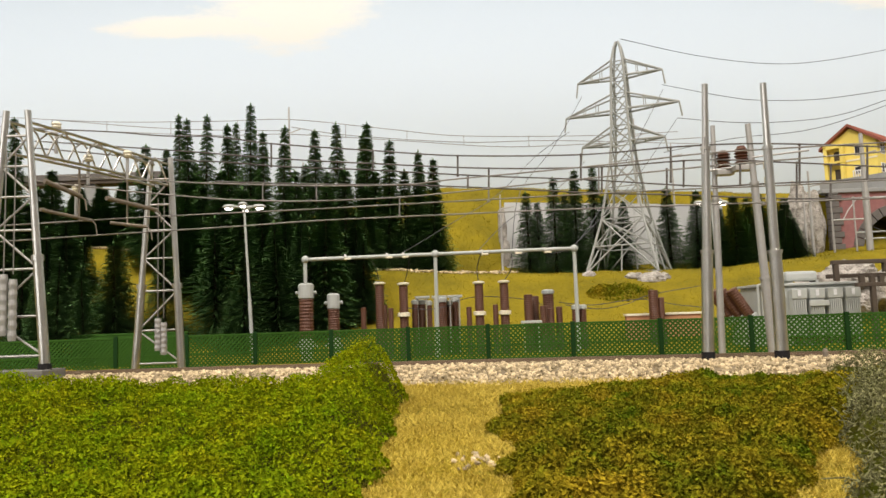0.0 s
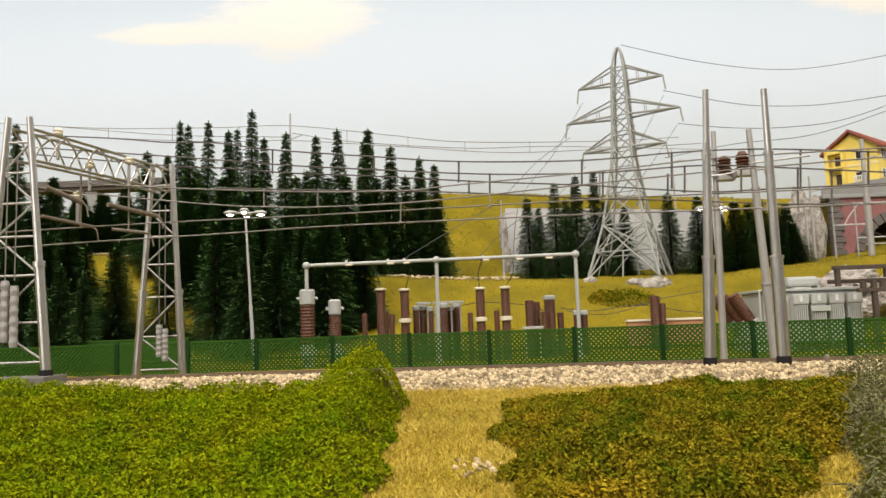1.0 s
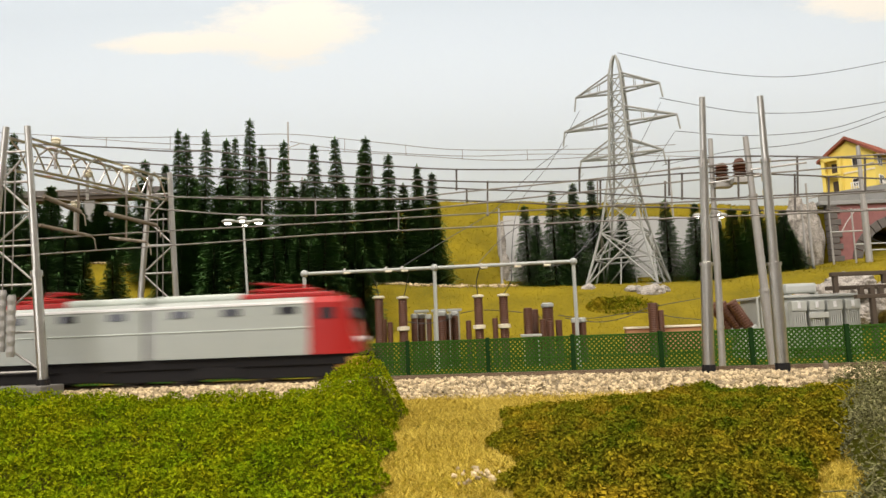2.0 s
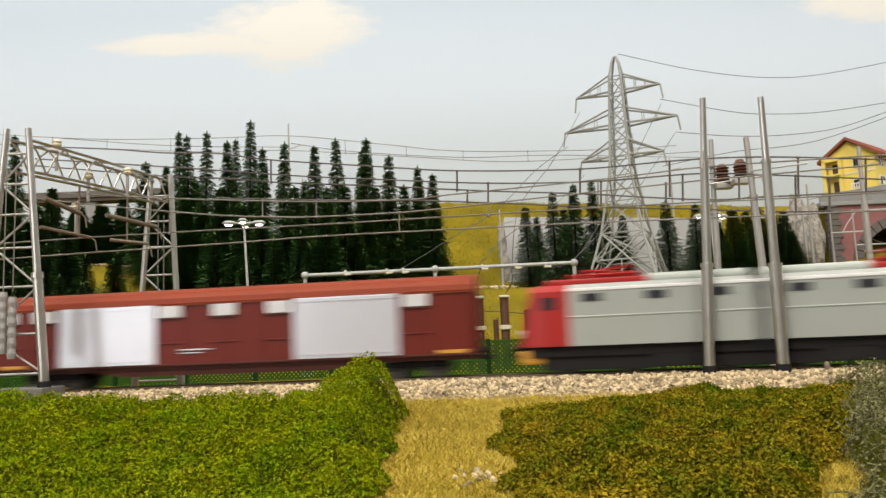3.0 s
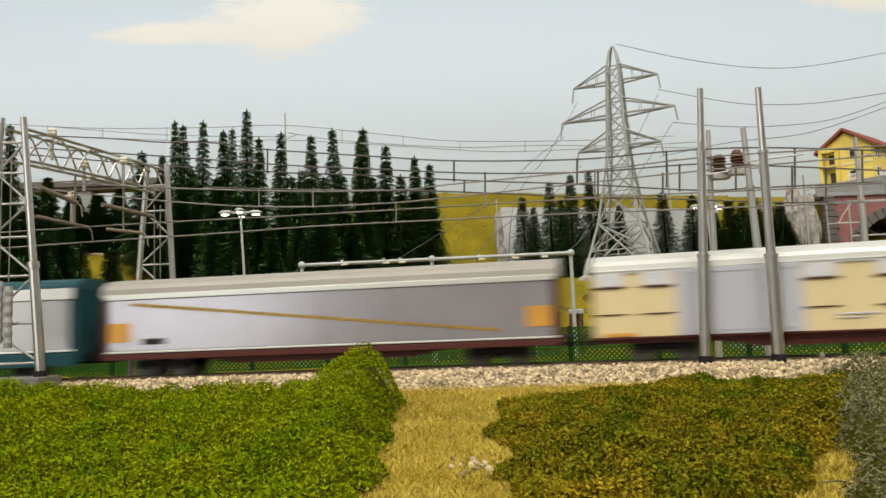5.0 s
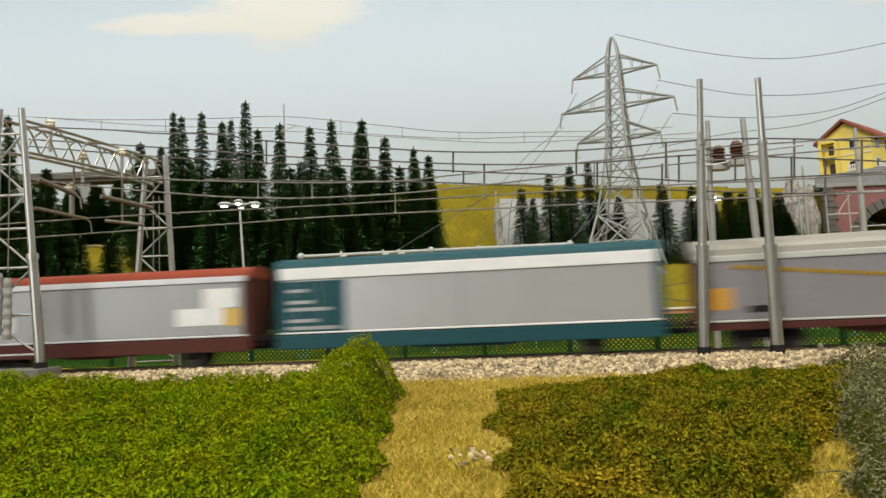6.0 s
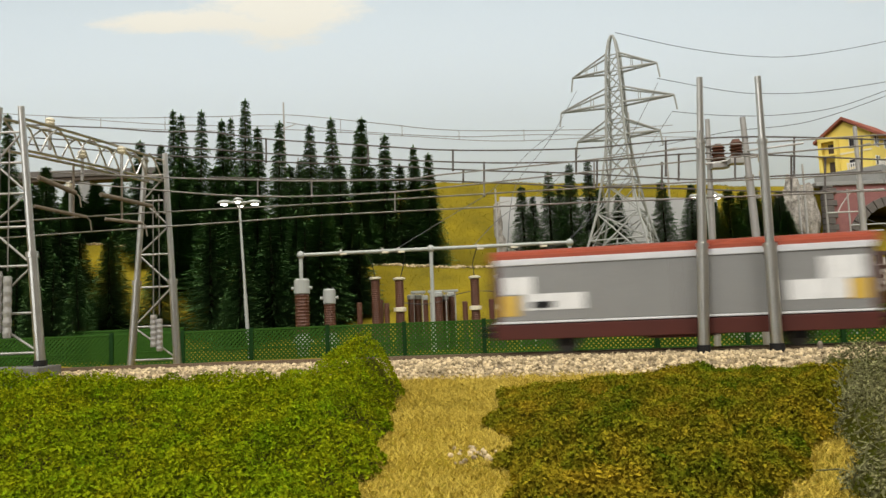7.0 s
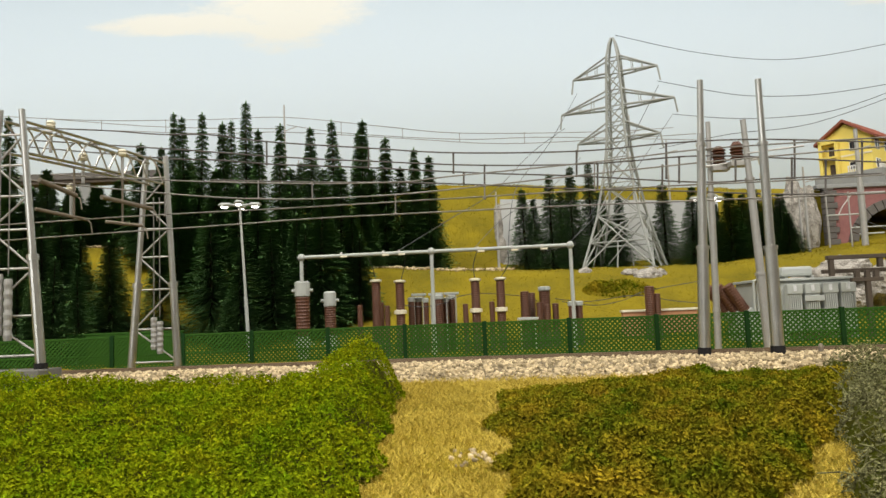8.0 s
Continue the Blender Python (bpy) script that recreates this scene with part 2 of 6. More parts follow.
def build_ground():
    xs = np.concatenate([np.arange(-230, -60, 5.0), np.arange(-60, 62, 0.8), np.arange(62, 200, 5.0)])
    ys = np.concatenate([np.arange(9, 30, 0.6), np.arange(30, 62, 0.5), np.arange(62, 130, 0.9), np.arange(130, 156, 5)])
    verts = [(x, y, ground(x, y)) for y in ys for x in xs]
    n = len(xs)
    faces = [(j * n + i, j * n + i + 1, (j + 1) * n + i + 1, (j + 1) * n + i) for j in range(len(ys) - 1) for i in range(n - 1)]
    g = raw("ground", verts, faces, GRASS, smooth=True)
    tagged(g, "layout ground covered with yellow-green static grass", "ground", kind="structure")
    bm = B()
    box(bm, -230, 195, 9.2, 155, -9, -4.2)
    t = part("layout_table", bm, TIMBER)
    tagged(t, "timber table top under the railway layout", "table", kind="structure")


build_ground()


def build_hall():
    for name, dims in (("floor", (-400, 400, -300, 330, -95, -90)), ("ceiling", (-400, 400, -300, 330, 300, 305)),
                       ("wall_north", (-400, 400, 330, 335, -95, 305)), ("wall_south", (-400, 400, -305, -300, -95, 305)),
                       ("wall_west", (-405, -400, -305, 335, -95, 305)), ("wall_east", (400, 405, -305, 335, -95, 305))):
        w = part(name, box(B(), *dims), HALL)
        tagged(w, "plain pale painted exhibition hall " + name.split("_")[0], name.split("_")[0], kind="structure")
    w = thing("window_1", -195, -297, 60, 0, "tall bright hall window with a pale frame", "window", kind="structure")
    for x0, x1, z0, z1 in ((-126, -120, -85, 85), (120, 126, -85, 85), (-120, 120, 79, 85), (-120, 120, -85, -79), (-3, 3, -79, 79)):
        part("window_frame", box(B(), x0, x1, -3, 3, z0, z1), HALL, w)      # hall_window
    for x in (-180, 180):
        for y in (25, 140):
            bm = B()
            box(bm, x - 3, x + 3, y - 3, y + 3, -90, -9)
            tagged(part("table_leg", bm, TIMBER), "square timber leg under the layout table", "table leg", kind="structure")


build_hall()


def sky_material():
    m, nt, p = nodes_of("painted_sky")
    co = nt.nodes.new("ShaderNodeTexCoord")
    sep = nt.nodes.new("ShaderNodeSeparateXYZ")
    nt.links.new(co.outputs["Object"], sep.inputs[0])
    # pale blue board, colour lightened towards the hills to offset weaker lamplight
    up = nt.nodes.new("ShaderNodeMapRange")
    up.inputs["From Min"].default_value, up.inputs["From Max"].default_value = 0.2, 0.7
    nt.links.new(sep.outputs["Z"], up.inputs["Value"])
    base = nt.nodes.new("ShaderNodeMix")
    base.data_type = "RGBA"
    base.inputs[6].default_value, base.inputs[7].default_value = (0.64, 0.715, 0.775, 1), (0.355, 0.408, 0.452, 1)
    nt.links.new(up.outputs["Result"], base.inputs["Factor"])
    out = base.outputs[2]
    wob = nt.nodes.new("ShaderNodeTexNoise")
    wob.inputs["Scale"].default_value, wob.inputs["Detail"].default_value, wob.inputs["Roughness"].default_value = 11, 9, 0.68
    squash = nt.nodes.new("ShaderNodeMapping")
    squash.inputs["Scale"].default_value = (0.6, 1, 2.0)
    nt.links.new(co.outputs["Object"], squash.inputs["Vector"])
    nt.links.new(squash.outputs[0], wob.inputs["Vector"])
    for cx, cz, wx, wz in ((-0.29, 0.655, 0.17, 0.065), (-0.52, 0.638, 0.15, 0.02), (0.92, 0.665, 0.16, 0.035)):
        terms = []
        for axis, c, w in (("X", cx, wx), ("Z", cz, wz)):
            sub, div, sq = (nt.nodes.new("ShaderNodeMath") for _ in range(3))
            sub.operation, div.operation, sq.operation = "SUBTRACT", "DIVIDE", "POWER"
            sub.inputs[1].default_value, div.inputs[1].default_value, sq.inputs[1].default_value = c, w, 2
            ab = nt.nodes.new("ShaderNodeMath")
            ab.operation = "ABSOLUTE"
            nt.links.new(sep.outputs[axis], sub.inputs[0])
            nt.links.new(sub.outputs[0], div.inputs[0])
            nt.links.new(div.outputs[0], ab.inputs[0])
            nt.links.new(ab.outputs[0], sq.inputs[0])
            terms.append(sq)
        add, off = nt.nodes.new("ShaderNodeMath"), nt.nodes.new("ShaderNodeMath")
        nt.links.new(terms[0].outputs[0], add.inputs[0])
        nt.links.new(terms[1].outputs[0], add.inputs[1])
        off.operation, off.inputs[1].default_value, off.inputs[2].default_value = "MULTIPLY_ADD", 4.4, -2.2
        nt.links.new(wob.outputs["Fac"], off.inputs[0])
        tot = nt.nodes.new("ShaderNodeMath")
        nt.links.new(add.outputs[0], tot.inputs[0])
        nt.links.new(off.outputs[0], tot.inputs[1])
        edge = nt.nodes.new("ShaderNodeMapRange")
        edge.inputs["From Min"].default_value, edge.inputs["From Max"].default_value = 1.45, 0.4
        nt.links.new(tot.outputs[0], edge.inputs["Value"])
        mixn = nt.nodes.new("ShaderNodeMix")
        mixn.data_type = "RGBA"
        mixn.inputs[7].default_value = (0.50, 0.495, 0.455, 1)
        nt.links.new(edge.outputs["Result"], mixn.inputs["Factor"])
        nt.links.new(out, mixn.inputs[6])
        out = mixn.outputs[2]
    nt.links.new(out, p.inputs["Base Color"])
    p.inputs["Roughness"].default_value = 0.85
    p.inputs["Specular IOR Level"].default_value = 0.2
    return m


def build_backdrop():
    pts = [(-228, 20)] + [(-228 + 38 * (1 - math.cos(a)), 115 + 37 * math.sin(a)) for a in np.linspace(0, math.pi / 2, 10)] + [(155 + 38 * math.sin(a), 115 + 37 * math.cos(a)) for a in np.linspace(0, math.pi / 2, 10)] + [(193, 20)]
    verts = [(x, y, z) for z in (-5, 100) for x, y in pts]
    n = len(pts)
    faces = [(i, i + 1, n + i + 1, n + i) for i in range(n - 1)]
    ob = raw("backdrop", verts, faces, sky_material(), smooth=True)
    tagged(ob, "pale blue painted sky board with soft white clouds", "backdrop", kind="structure")
    mod = ob.modifiers.new("board", "SOLIDIFY")
    mod.thickness, mod.offset = 0.008, 1


build_backdrop()


# ---- track ----
def track_frame(x):
    s = (track_y(x + 0.05) - track_y(x - 0.05)) / 0.1
    return Vector((x, track_y(x), 0)), math.atan(s)


TRACK_X = np.concatenate([np.arange(-225, -60, 3.0), np.arange(-60, 60, 0.5), np.arange(60, 190, 3.0)])


def strip_along(profile, offset, xs, material, name, parent=None):
    """Extrude a closed profile of (across, up) along the track."""
    verts, faces, n = [], [], len(profile)
    for x in xs:
        c, a = track_frame(x)
        nx, ny = -math.sin(a), math.cos(a)
        for u, w in profile:
            verts.append((c.x + nx * (u + offset), c.y + ny * (u + offset), w))
    for j in range(len(xs) - 1):
        for i in range(n):
            k = (i + 1) % n
            faces.append((j * n + i, (j + 1) * n + i, (j + 1) * n + k, j * n + k))
    faces.append(tuple(range(n)))
    faces.append(tuple(range(len(verts) - 1, len(verts) - n - 1, -1)))
    return raw(name, verts, faces, material, parent)


def build_track():
    t = thing("railway_track", 0, 0, 0, 0, "single curved track with brown rails on dark sleepers", "railway track", kind="structure")
    rail = [(-0.045, 0), (0.045, 0), (0.045, -0.07), (0.02, -0.09), (0.02, -0.19), (0.09, -0.22), (0.09, -0.25), (-0.09, -0.25), (-0.09, -0.22), (-0.02, -0.19), (-0.02, -0.09), (-0.045, -0.07)]
    for off in (-0.87, 0.87):
        strip_along(rail, off, TRACK_X, RAIL, "rail", t)
    proto = part("sleeper", box(B(), -0.13, 0.13, -1.5, 1.5, -0.42, -0.26, 0.02), SLEEPER, t)
    first, x, done = True, -32.0, 0
    while x < 30:
        c, a = track_frame(x)
        o = proto if first else twin(proto)
        o.matrix_basis = pose(c.x * K, c.y * K, 0, 0, 0, math.degrees(a))
        first = False
        x += 0.69 * math.cos(a)
    bed = strip_along([(-2.5, -0.2), (-1.02, -0.2), (-0.98, -0.36), (2.2, -0.36), (4.7, -0.8), (4.7, -1.2), (-4.7, -1.2), (-4.7, -0.8)], 0, TRACK_X, BED, "ballast_bed")
    tagged(bed, "stony ballast bed under the track", "ballast", kind="structure")


build_track()


def scatter_stones(name, count, place, size, material, label):
    ico = B()
    bmesh.ops.create_icosphere(ico, subdivisions=1, radius=1)
    base = np.array([v.co[:] for v in ico.verts])
    tris = [[v.index for v in f.verts] for f in ico.faces]
    ico.free()
    rng = np.random.default_rng(5)
    verts, faces = [], []
    for k in range(count):
        x, y, z = place(rng)
        r = size * (0.55 + 0.9 * rng.random())
        sc = r * (0.6 + 0.6 * rng.random(3))
        q = Euler(rng.random(3) * 6.28).to_matrix()
        pts = (base * (0.75 + 0.45 * rng.random((len(base), 1))) * sc) @ np.array(q) + (x, y, z)
        o = len(verts)
        verts.extend(pts.tolist())
        faces.extend([[a + o for a in f] for f in tris])
    ob = raw(name, verts, faces, material)
    return tagged(ob, label, "ballast", kind="stuff")


def ballast_place(rng):
    x = rng.uniform(-31, 27)
    c, a = track_frame(x)
    u = rng.uniform(-5.0, -1.02) if rng.random() < 0.85 else rng.uniform(-0.75, 3.5)
    z = lerp_table(u, [(-5, -0.84), (-2.5, -0.2), (-1.02, -0.17), (-0.98, -0.36), (2.2, -0.36), (3.5, -0.6)])
    return c.x - math.sin(a) * u, c.y + math.cos(a) * u, z + rng.uniform(-0.02, 0.05)


scatter_stones("ballast_stones", 14000, ballast_place, 0.098, STONE, "loose pale beige ballast stones along the track")


# ---- the train ----
V_TRAIN = 28.6                 # centimetres a second
ARC_X = np.arange(-260, 230, 0.25)
ARC_S = np.concatenate([[0], np.cumsum([math.hypot(0.25, track_y(b) - track_y(a)) for a, b in zip(ARC_X, ARC_X[1:])])])
ARC_S = ARC_S - np.interp(0, ARC_X, ARC_S)


def on_track(s):
    x = float(np.interp(s, ARC_S, ARC_X))
    c, a = track_frame(x)
    return pose(c.x * K, c.y * K, 0, 0, 0, math.degrees(a))


TRAIN = []                      # (thing, place of its middle on the line at 4 s)


def shell(bm, x0, x1, prof, close=True):
    """Body of cross-section prof [(across, up)] from x0 to x1."""
    a = [bm.verts.new((x0, u, w)) for u, w in prof]
    b = [bm.verts.new((x1, u, w)) for u, w in prof]
    n = len(prof)
    for i in range(n):
        k = (i + 1) % n
        bm.faces.new((a[i], b[i], b[k], a[k]))
    bm.faces.new(a)
    bm.faces.new(b[::-1])
    bmesh.ops.recalc_face_normals(bm, faces=bm.faces)
    return bm


def roof_profile(w, z0, z1, n=10, thick=0.12):
    out = [(w * math.cos(a), z0 + (z1 - z0) * math.sin(a) ** 0.8) for a in np.linspace(0, math.pi, n)]
    return out + [(-w, z0 - thick), (w, z0 - thick)]


def bogie(parent, x, wheelbase=2.0, r=0.52):
    bm = B()
    for y in (-1.02, 1.02):
        box(bm, x - wheelbase / 2 - 0.5, x + wheelbase / 2 + 0.5, y - 0.08, y + 0.08, 0.5, 0.78, 0.03)
        for dx in (-wheelbase / 2, wheelbase / 2):
            box(bm, x + dx - 0.2, x + dx + 0.2, y - 0.14, y + 0.14, 0.36, 0.7, 0.03)
        for dx in (-0.3, 0, 0.3):
            rod(bm, (x + dx, y, 0.35), (x + dx, y, 0.62), 0.09, n=8)
    box(bm, x - 0.35, x + 0.35, -1, 1, 0.55, 0.9)
    b = part("bogie", bm, BOGIE, parent)
    for dx in (-wheelbase / 2, wheelbase / 2):
        wheelset(parent, x + dx, r, b)


def wheelset(parent, x, r=0.52, under=None):
    bm = B()
    for y in (-0.84, 0.84):
        rod(bm, (x, y - 0.13, r), (x, y + 0.13, r), r, n=24)
        s = -1 if y < 0 else 1
        rod(bm, (x, y - s * 0.13, r), (x, y - s * 0.19, r), r + 0.06, n=24)
    rod(bm, (x, -0.8, r), (x, 0.8, r), 0.1)
    part("wheelset", bm, WHEEL, under or parent)


def buffers(parent, half, z=1.2):
    for s in (-1, 1):
        for y in (-1.0, 1.0):
            bm = B()
            rod(bm, (s * half, y, z), (s * (half + 0.45), y, z), 0.12)
            rod(bm, (s * (half + 0.45), y, z), (s * (half + 0.52), y, z), 0.25, n=14)
            part("buffer", bm, BOGIE, parent)
        bm = B()
        box(bm, min(s * half, s * (half + 0.75)), max(s * half, s * (half + 0.75)), -0.12, 0.12, 0.75, 1.0, 0.03)
        part("coupler", bm, BOGIE, parent)


def panel(name, x0, x1, z0, z1, w, material, parent, proud=0.05, label="", ribs=0, bevel=0.03):
    """A panel on both long sides, standing proud of the body."""
    for s in (-1, 1):
        bm = B()
        y0, y1 = sorted((s * w, s * (w + proud)))
        box(bm, x0, x1, y0, y1, z0, z1, min(bevel, proud * 0.45))
        for i in range(ribs):
            xr = x0 + (i + 0.5) * (x1 - x0) / ribs
            y0, y1 = sorted((s * (w + proud - 0.01), s * (w + proud + 0.03)))
            box(bm, xr - 0.05, xr + 0.05, y0, y1, z0 + 0.1, z1 - 0.1)
        part(name, bm, material, parent, label)


def van_base(name, length, label, body, roof, under, eave, top, floor=1.1, long_bogies=True, sole=0.85):
    t = thing(name, 0, 0, 0, 0, label, "wagon", "freight train")
    half, w = length / 2, 1.55
    part("body", shell(B(), -half, half, [(-w, floor), (w, floor), (w, eave), (-w, eave)]), body, t)
    part("roof", shell(B(), -half - 0.05, half + 0.05, roof_profile(w + 0.06, eave, top, 14)), roof, t, smooth=False)
    bm = B()
    box(bm, -half, half, -w + 0.12, w - 0.12, floor - 0.28, floor - 0.002, 0.03)
    for s in (-1, 1):
        y = s * (w - 0.22)
        q = [(-half + 5.2, floor - 0.25), (half - 5.2, floor - 0.25), (half - 7.0, sole - 0.3), (-half + 7.0, sole - 0.3)]
        a = [bm.verts.new((x, y - 0.05, z)) for x, z in q]
        b = [bm.verts.new((x, y + 0.05, z)) for x, z in q]
        for i in range(4):
            bm.faces.new((a[i], a[(i + 1) % 4], b[(i + 1) % 4], b[i]))
        bm.faces.new(a[::-1])
        bm.faces.new(b)
    part("underframe", bm, under, t)
    for s in (-1, 1):
        for y in (-1.2, -0.4, 0.4, 1.2):
            part("end_rib", box(B(), min(s * half, s * (half + 0.07)), max(s * half, s * (half + 0.07)), y - 0.06, y + 0.06, floor, eave), body, t)
    buffers(t, half)
    if long_bogies:
        for x in (-half + 3.0, half - 3.0):
            bogie(t, x)
    else:
        for x in (-half + 3.2, half - 3.2):
            bm = B()
            for y in (-1.1, 1.1):
                box(bm, x - 0.25, x + 0.25, y - 0.1, y + 0.1, 0.35, 0.9, 0.03)
                box(bm, x - 0.9, x + 0.9, y - 0.06, y + 0.06, 0.7, 0.82, 0.02)
            part("axle_guard", bm, BOGIE, t)
            wheelset(t, x)
    return t


def door_van(name, body, roof, label, s_mid, length=24.7):
    """Long bogie van with two pale sliding doors a side."""
    t = van_base(name, length, label, body, roof, UNDER, 4.1, 4.9)
    half, w = length / 2, 1.55
    for x in (-8.72, 3.55):
        panel("sliding_door", x, x + 5.17, 1.12, 4.06, w, PANEL, t, 0.09, "pale grey sliding door")
        for s in (-1, 1):
            for zz in (1.3, 3.85):
                y0, y1 = sorted((s * (w + 0.09), s * (w + 0.115)))
                part("door_rib", box(B(), x + 0.2, x + 4.97, y0, y1, zz, zz + 0.04), PANEL, t)
    for x in (-12.2, -10.15, -3.4, -0.6, 2.2, 8.95):
        panel("vent", x, x + 1.2, 3.4, 3.98, w, VENT, t, 0.07, "white louvred vent")
        panel("vent_rail", x - 0.15, x + 1.35, 3.3, 3.37, w, UNDER, t, 0.06)
        panel("vent_rail", x - 0.15, x + 1.35, 2.1, 2.16, w, UNDER if body is CREAM else body, t, 0.05)
    for i in range(13):
        x = -half + 0.05 + i * (length - 0.2) / 12
        panel("side_rib", x, x + 0.1, 1.12, 4.05, w, body, t, 0.045)
    for x in (-half + 0.4, half - 1.8):
        panel("orange_end_mark", x, x + 1.4, 1.13, 1.3, w, ORANGE, t, 0.06)
    panel("side_rail", -half, half, 1.02, 1.12, w, UNDER, t, 0.05)
    panel("gutter", -half, half, 4.06, 4.14, w, roof, t, 0.08)
    for x in (-2.3,):
        panel("lettering_bar", x, x + 1.6, 1.75, 1.83, w, PANEL, t, 0.052)
        panel("lettering_bar", x, x + 1.1, 1.6, 1.66, w, PANEL, t, 0.052)
    TRAIN.append((t, s_mid))


def slide_wall(name, side, roof, under, ends, label, s_mid, length, top, eave, band, long_bogies, deep=0.3, low=1.15):
    """Sliding-wall wagon: two long wall panels a side under a pale upper band."""
    t = van_base(name, length, label, ends, roof, under, eave, top, long_bogies=long_bogies, floor=1.15)
    half, w = length / 2, 1.55
    for x0, x1 in ((-half + 0.35, -0.02), (0.02, half - 0.35)):
        panel("sliding_wall", x0, x1, low + 0.15, eave - deep, w, side, t, 0.08, "smooth sliding side wall")
        for i in range(7):
            x = x0 + (i + 0.5) * (x1 - x0) / 7
            panel("wall_rib", x - 0.03, x + 0.03, low + 0.2, eave - deep - 0.05, w + 0.08, side, t, 0.02)
    panel("top_band", -half + 0.2, half - 0.2, eave - deep + 0.01, eave - 0.02, w, band, t, 0.13)
    panel("lower_rail", -half + 0.2, half - 0.2, low + 0.05, low + 0.15, w, band, t, 0.10)
    panel("side_sill", -half, half, 0.68 if low > 1.2 else 0.86, low, w - 0.02, under, t, 0.1)
    TRAIN.append((t, s_mid))
    return t, half, w


def loco():
    t = thing("electric_locomotive", 0, 0, 0, 0, "grey electric locomotive with red cabs and black running gear", "locomotive", "freight train")
    half, w = 10.5, 1.6
    side = [(-w, 1.25), (w, 1.25), (w, 3.75), (w - 0.25, 4.05), (-w + 0.25, 4.05), (-w, 3.75)]
    for s in (-1, 1):
        x0, x1 = sorted((s * 0.25, s * (half - 2.3)))
        part("body", shell(B(), x0, x1, side), LOCOGREY, t, "pale grey body half")
        bm = B()
        prev = None
        stations = [(half - 2.3, 1.0, 0), (half - 1.1, 1.0, 0), (half - 0.45, 0.93, 0.12), (half, 0.78, 0.55)]
        for i, (x, k, slope) in enumerate(stations):
            ring = []
            for u, z in side:
                back = slope * max(0, (z - 2.2) / 1.8)
                ring.append(bm.verts.new((s * (x - back * 1.2), u * k, z)))
            if prev:
                for a in range(6):
                    bm.faces.new((prev[a], prev[(a + 1) % 6], ring[(a + 1) % 6], ring[a]))
            else:
                bm.faces.new(ring)
            prev = ring
        bm.faces.new(prev)
        bmesh.ops.recalc_face_normals(bm, faces=bm.faces)
        cab = part("cab", bm, LOCORED, t, "red driver's cab")
        for y in (-0.62, 0.62):
            bm = B()
            box(bm, -0.03, 0.03, -0.42, 0.42, -0.3, 0.3, 0.02)
            bmesh.ops.transform(bm, matrix=pose(s * (half - 0.38), y, 3.2, 0, -s * 20, 0), verts=bm.verts)
            part("windscreen", bm, GLASS, cab)
        for y in (-0.8, 0.8):
            bm = B()
            rod(bm, (s * (half - 0.25), y, 1.9), (s * (half + 0.03), y, 1.9), 0.15, n=14)
            part("headlight", bm, WHITE, cab)
        for side_s in (-1, 1):
            bm = B()
            x0, x1 = sorted((s * (half - 1.75), s * (half - 1.05)))
            y0, y1 = sorted((side_s * w, side_s * (w + 0.03)))
            box(bm, x0, x1, y0, y1, 2.95, 3.5, 0.01)
            part("cab_window", bm, GLASS, cab)
        bm = B()
        x0, x1 = sorted((s * (half - 1.0), s * (half + 0.05)))
        box(bm, x0, x1, -1.3, 1.3, 0.45, 1.1, 0.12)
        part("buffer_beam", bm, ORANGE, t, "orange-yellow buffer beam")
        # pantograph, folded
        bm = B()
        for y in (-0.55, 0.55):
            path(bm, [(s * 5.2, y, 4.55), (s * 7.6, y * 0.7, 4.72), (s * 5.5, y * 0.6, 4.86)], 0.05)
            rod(bm, (s * 5.2, y, 4.3), (s * 5.2, y, 4.6), 0.09)
            rod(bm, (s * 8.0, y, 4.3), (s * 8.0, y, 4.6), 0.09)
        for dx in (5.3, 5.7):
            rod(bm, (s * dx, -0.95, 4.88), (s * dx, 0.95, 4.88), 0.05)
        path(bm, [(s * 5.0, -0.6, 4.5), (s * 8.2, -0.6, 4.5), (s * 8.2, 0.6, 4.5), (s * 5.0, 0.6, 4.5)], 0.06)
        part("pantograph", bm, LOCORED, t, "folded red pantograph")
        bm = B()
        x0, x1 = sorted((s * 4.6, s * (half - 1.3)))
        box(bm, x0, x1, -1.15, 1.15, 4.05, 4.32, 0.08)
        part("roof_end", bm, LOCORED, t, "red roof section")
        bm = B()
        x0, x1 = sorted((s * 0.3, s * 4.6))
        box(bm, x0, x1, -1.2, 1.2, 4.05, 4.4, 0.12)
        part("roof_cover", bm, LOCOROOF, t, "pale grey-green roof cover")
        for x in (1.65, 4.3, 7.15):
            for side_s in (-1, 1):
                bm = B()
                x0, x1 = sorted((s * (x - 0.45), s * (x + 0.45)))
                y0, y1 = sorted((side_s * w, side_s * (w + 0.03)))
                box(bm, x0, x1, y0, y1, 3.25, 3.6, 0.01)
                part("side_window", bm, GLASS, t)
    bm = B()
    box(bm, -0.25, 0.25, -1.35, 1.35, 1.3, 3.95)
    part("bellows", bm, GREYSIDE, t, "grey bellows between the body halves")
    panel("upper_line", -half + 2.3, half - 2.3, 3.72, 3.86, w - 0.02, WHITE, t, 0.05)
    panel("waist_line", -half + 2.3, half - 2.3, 2.55, 2.6, w, LOCOROOF, t, 0.03)
    bm = B()
    box(bm, -half + 0.4, half - 0.4, -1.4, 1.4, 0.75, 1.25, 0.05)
    part("underframe", bm, BOGIE, t)
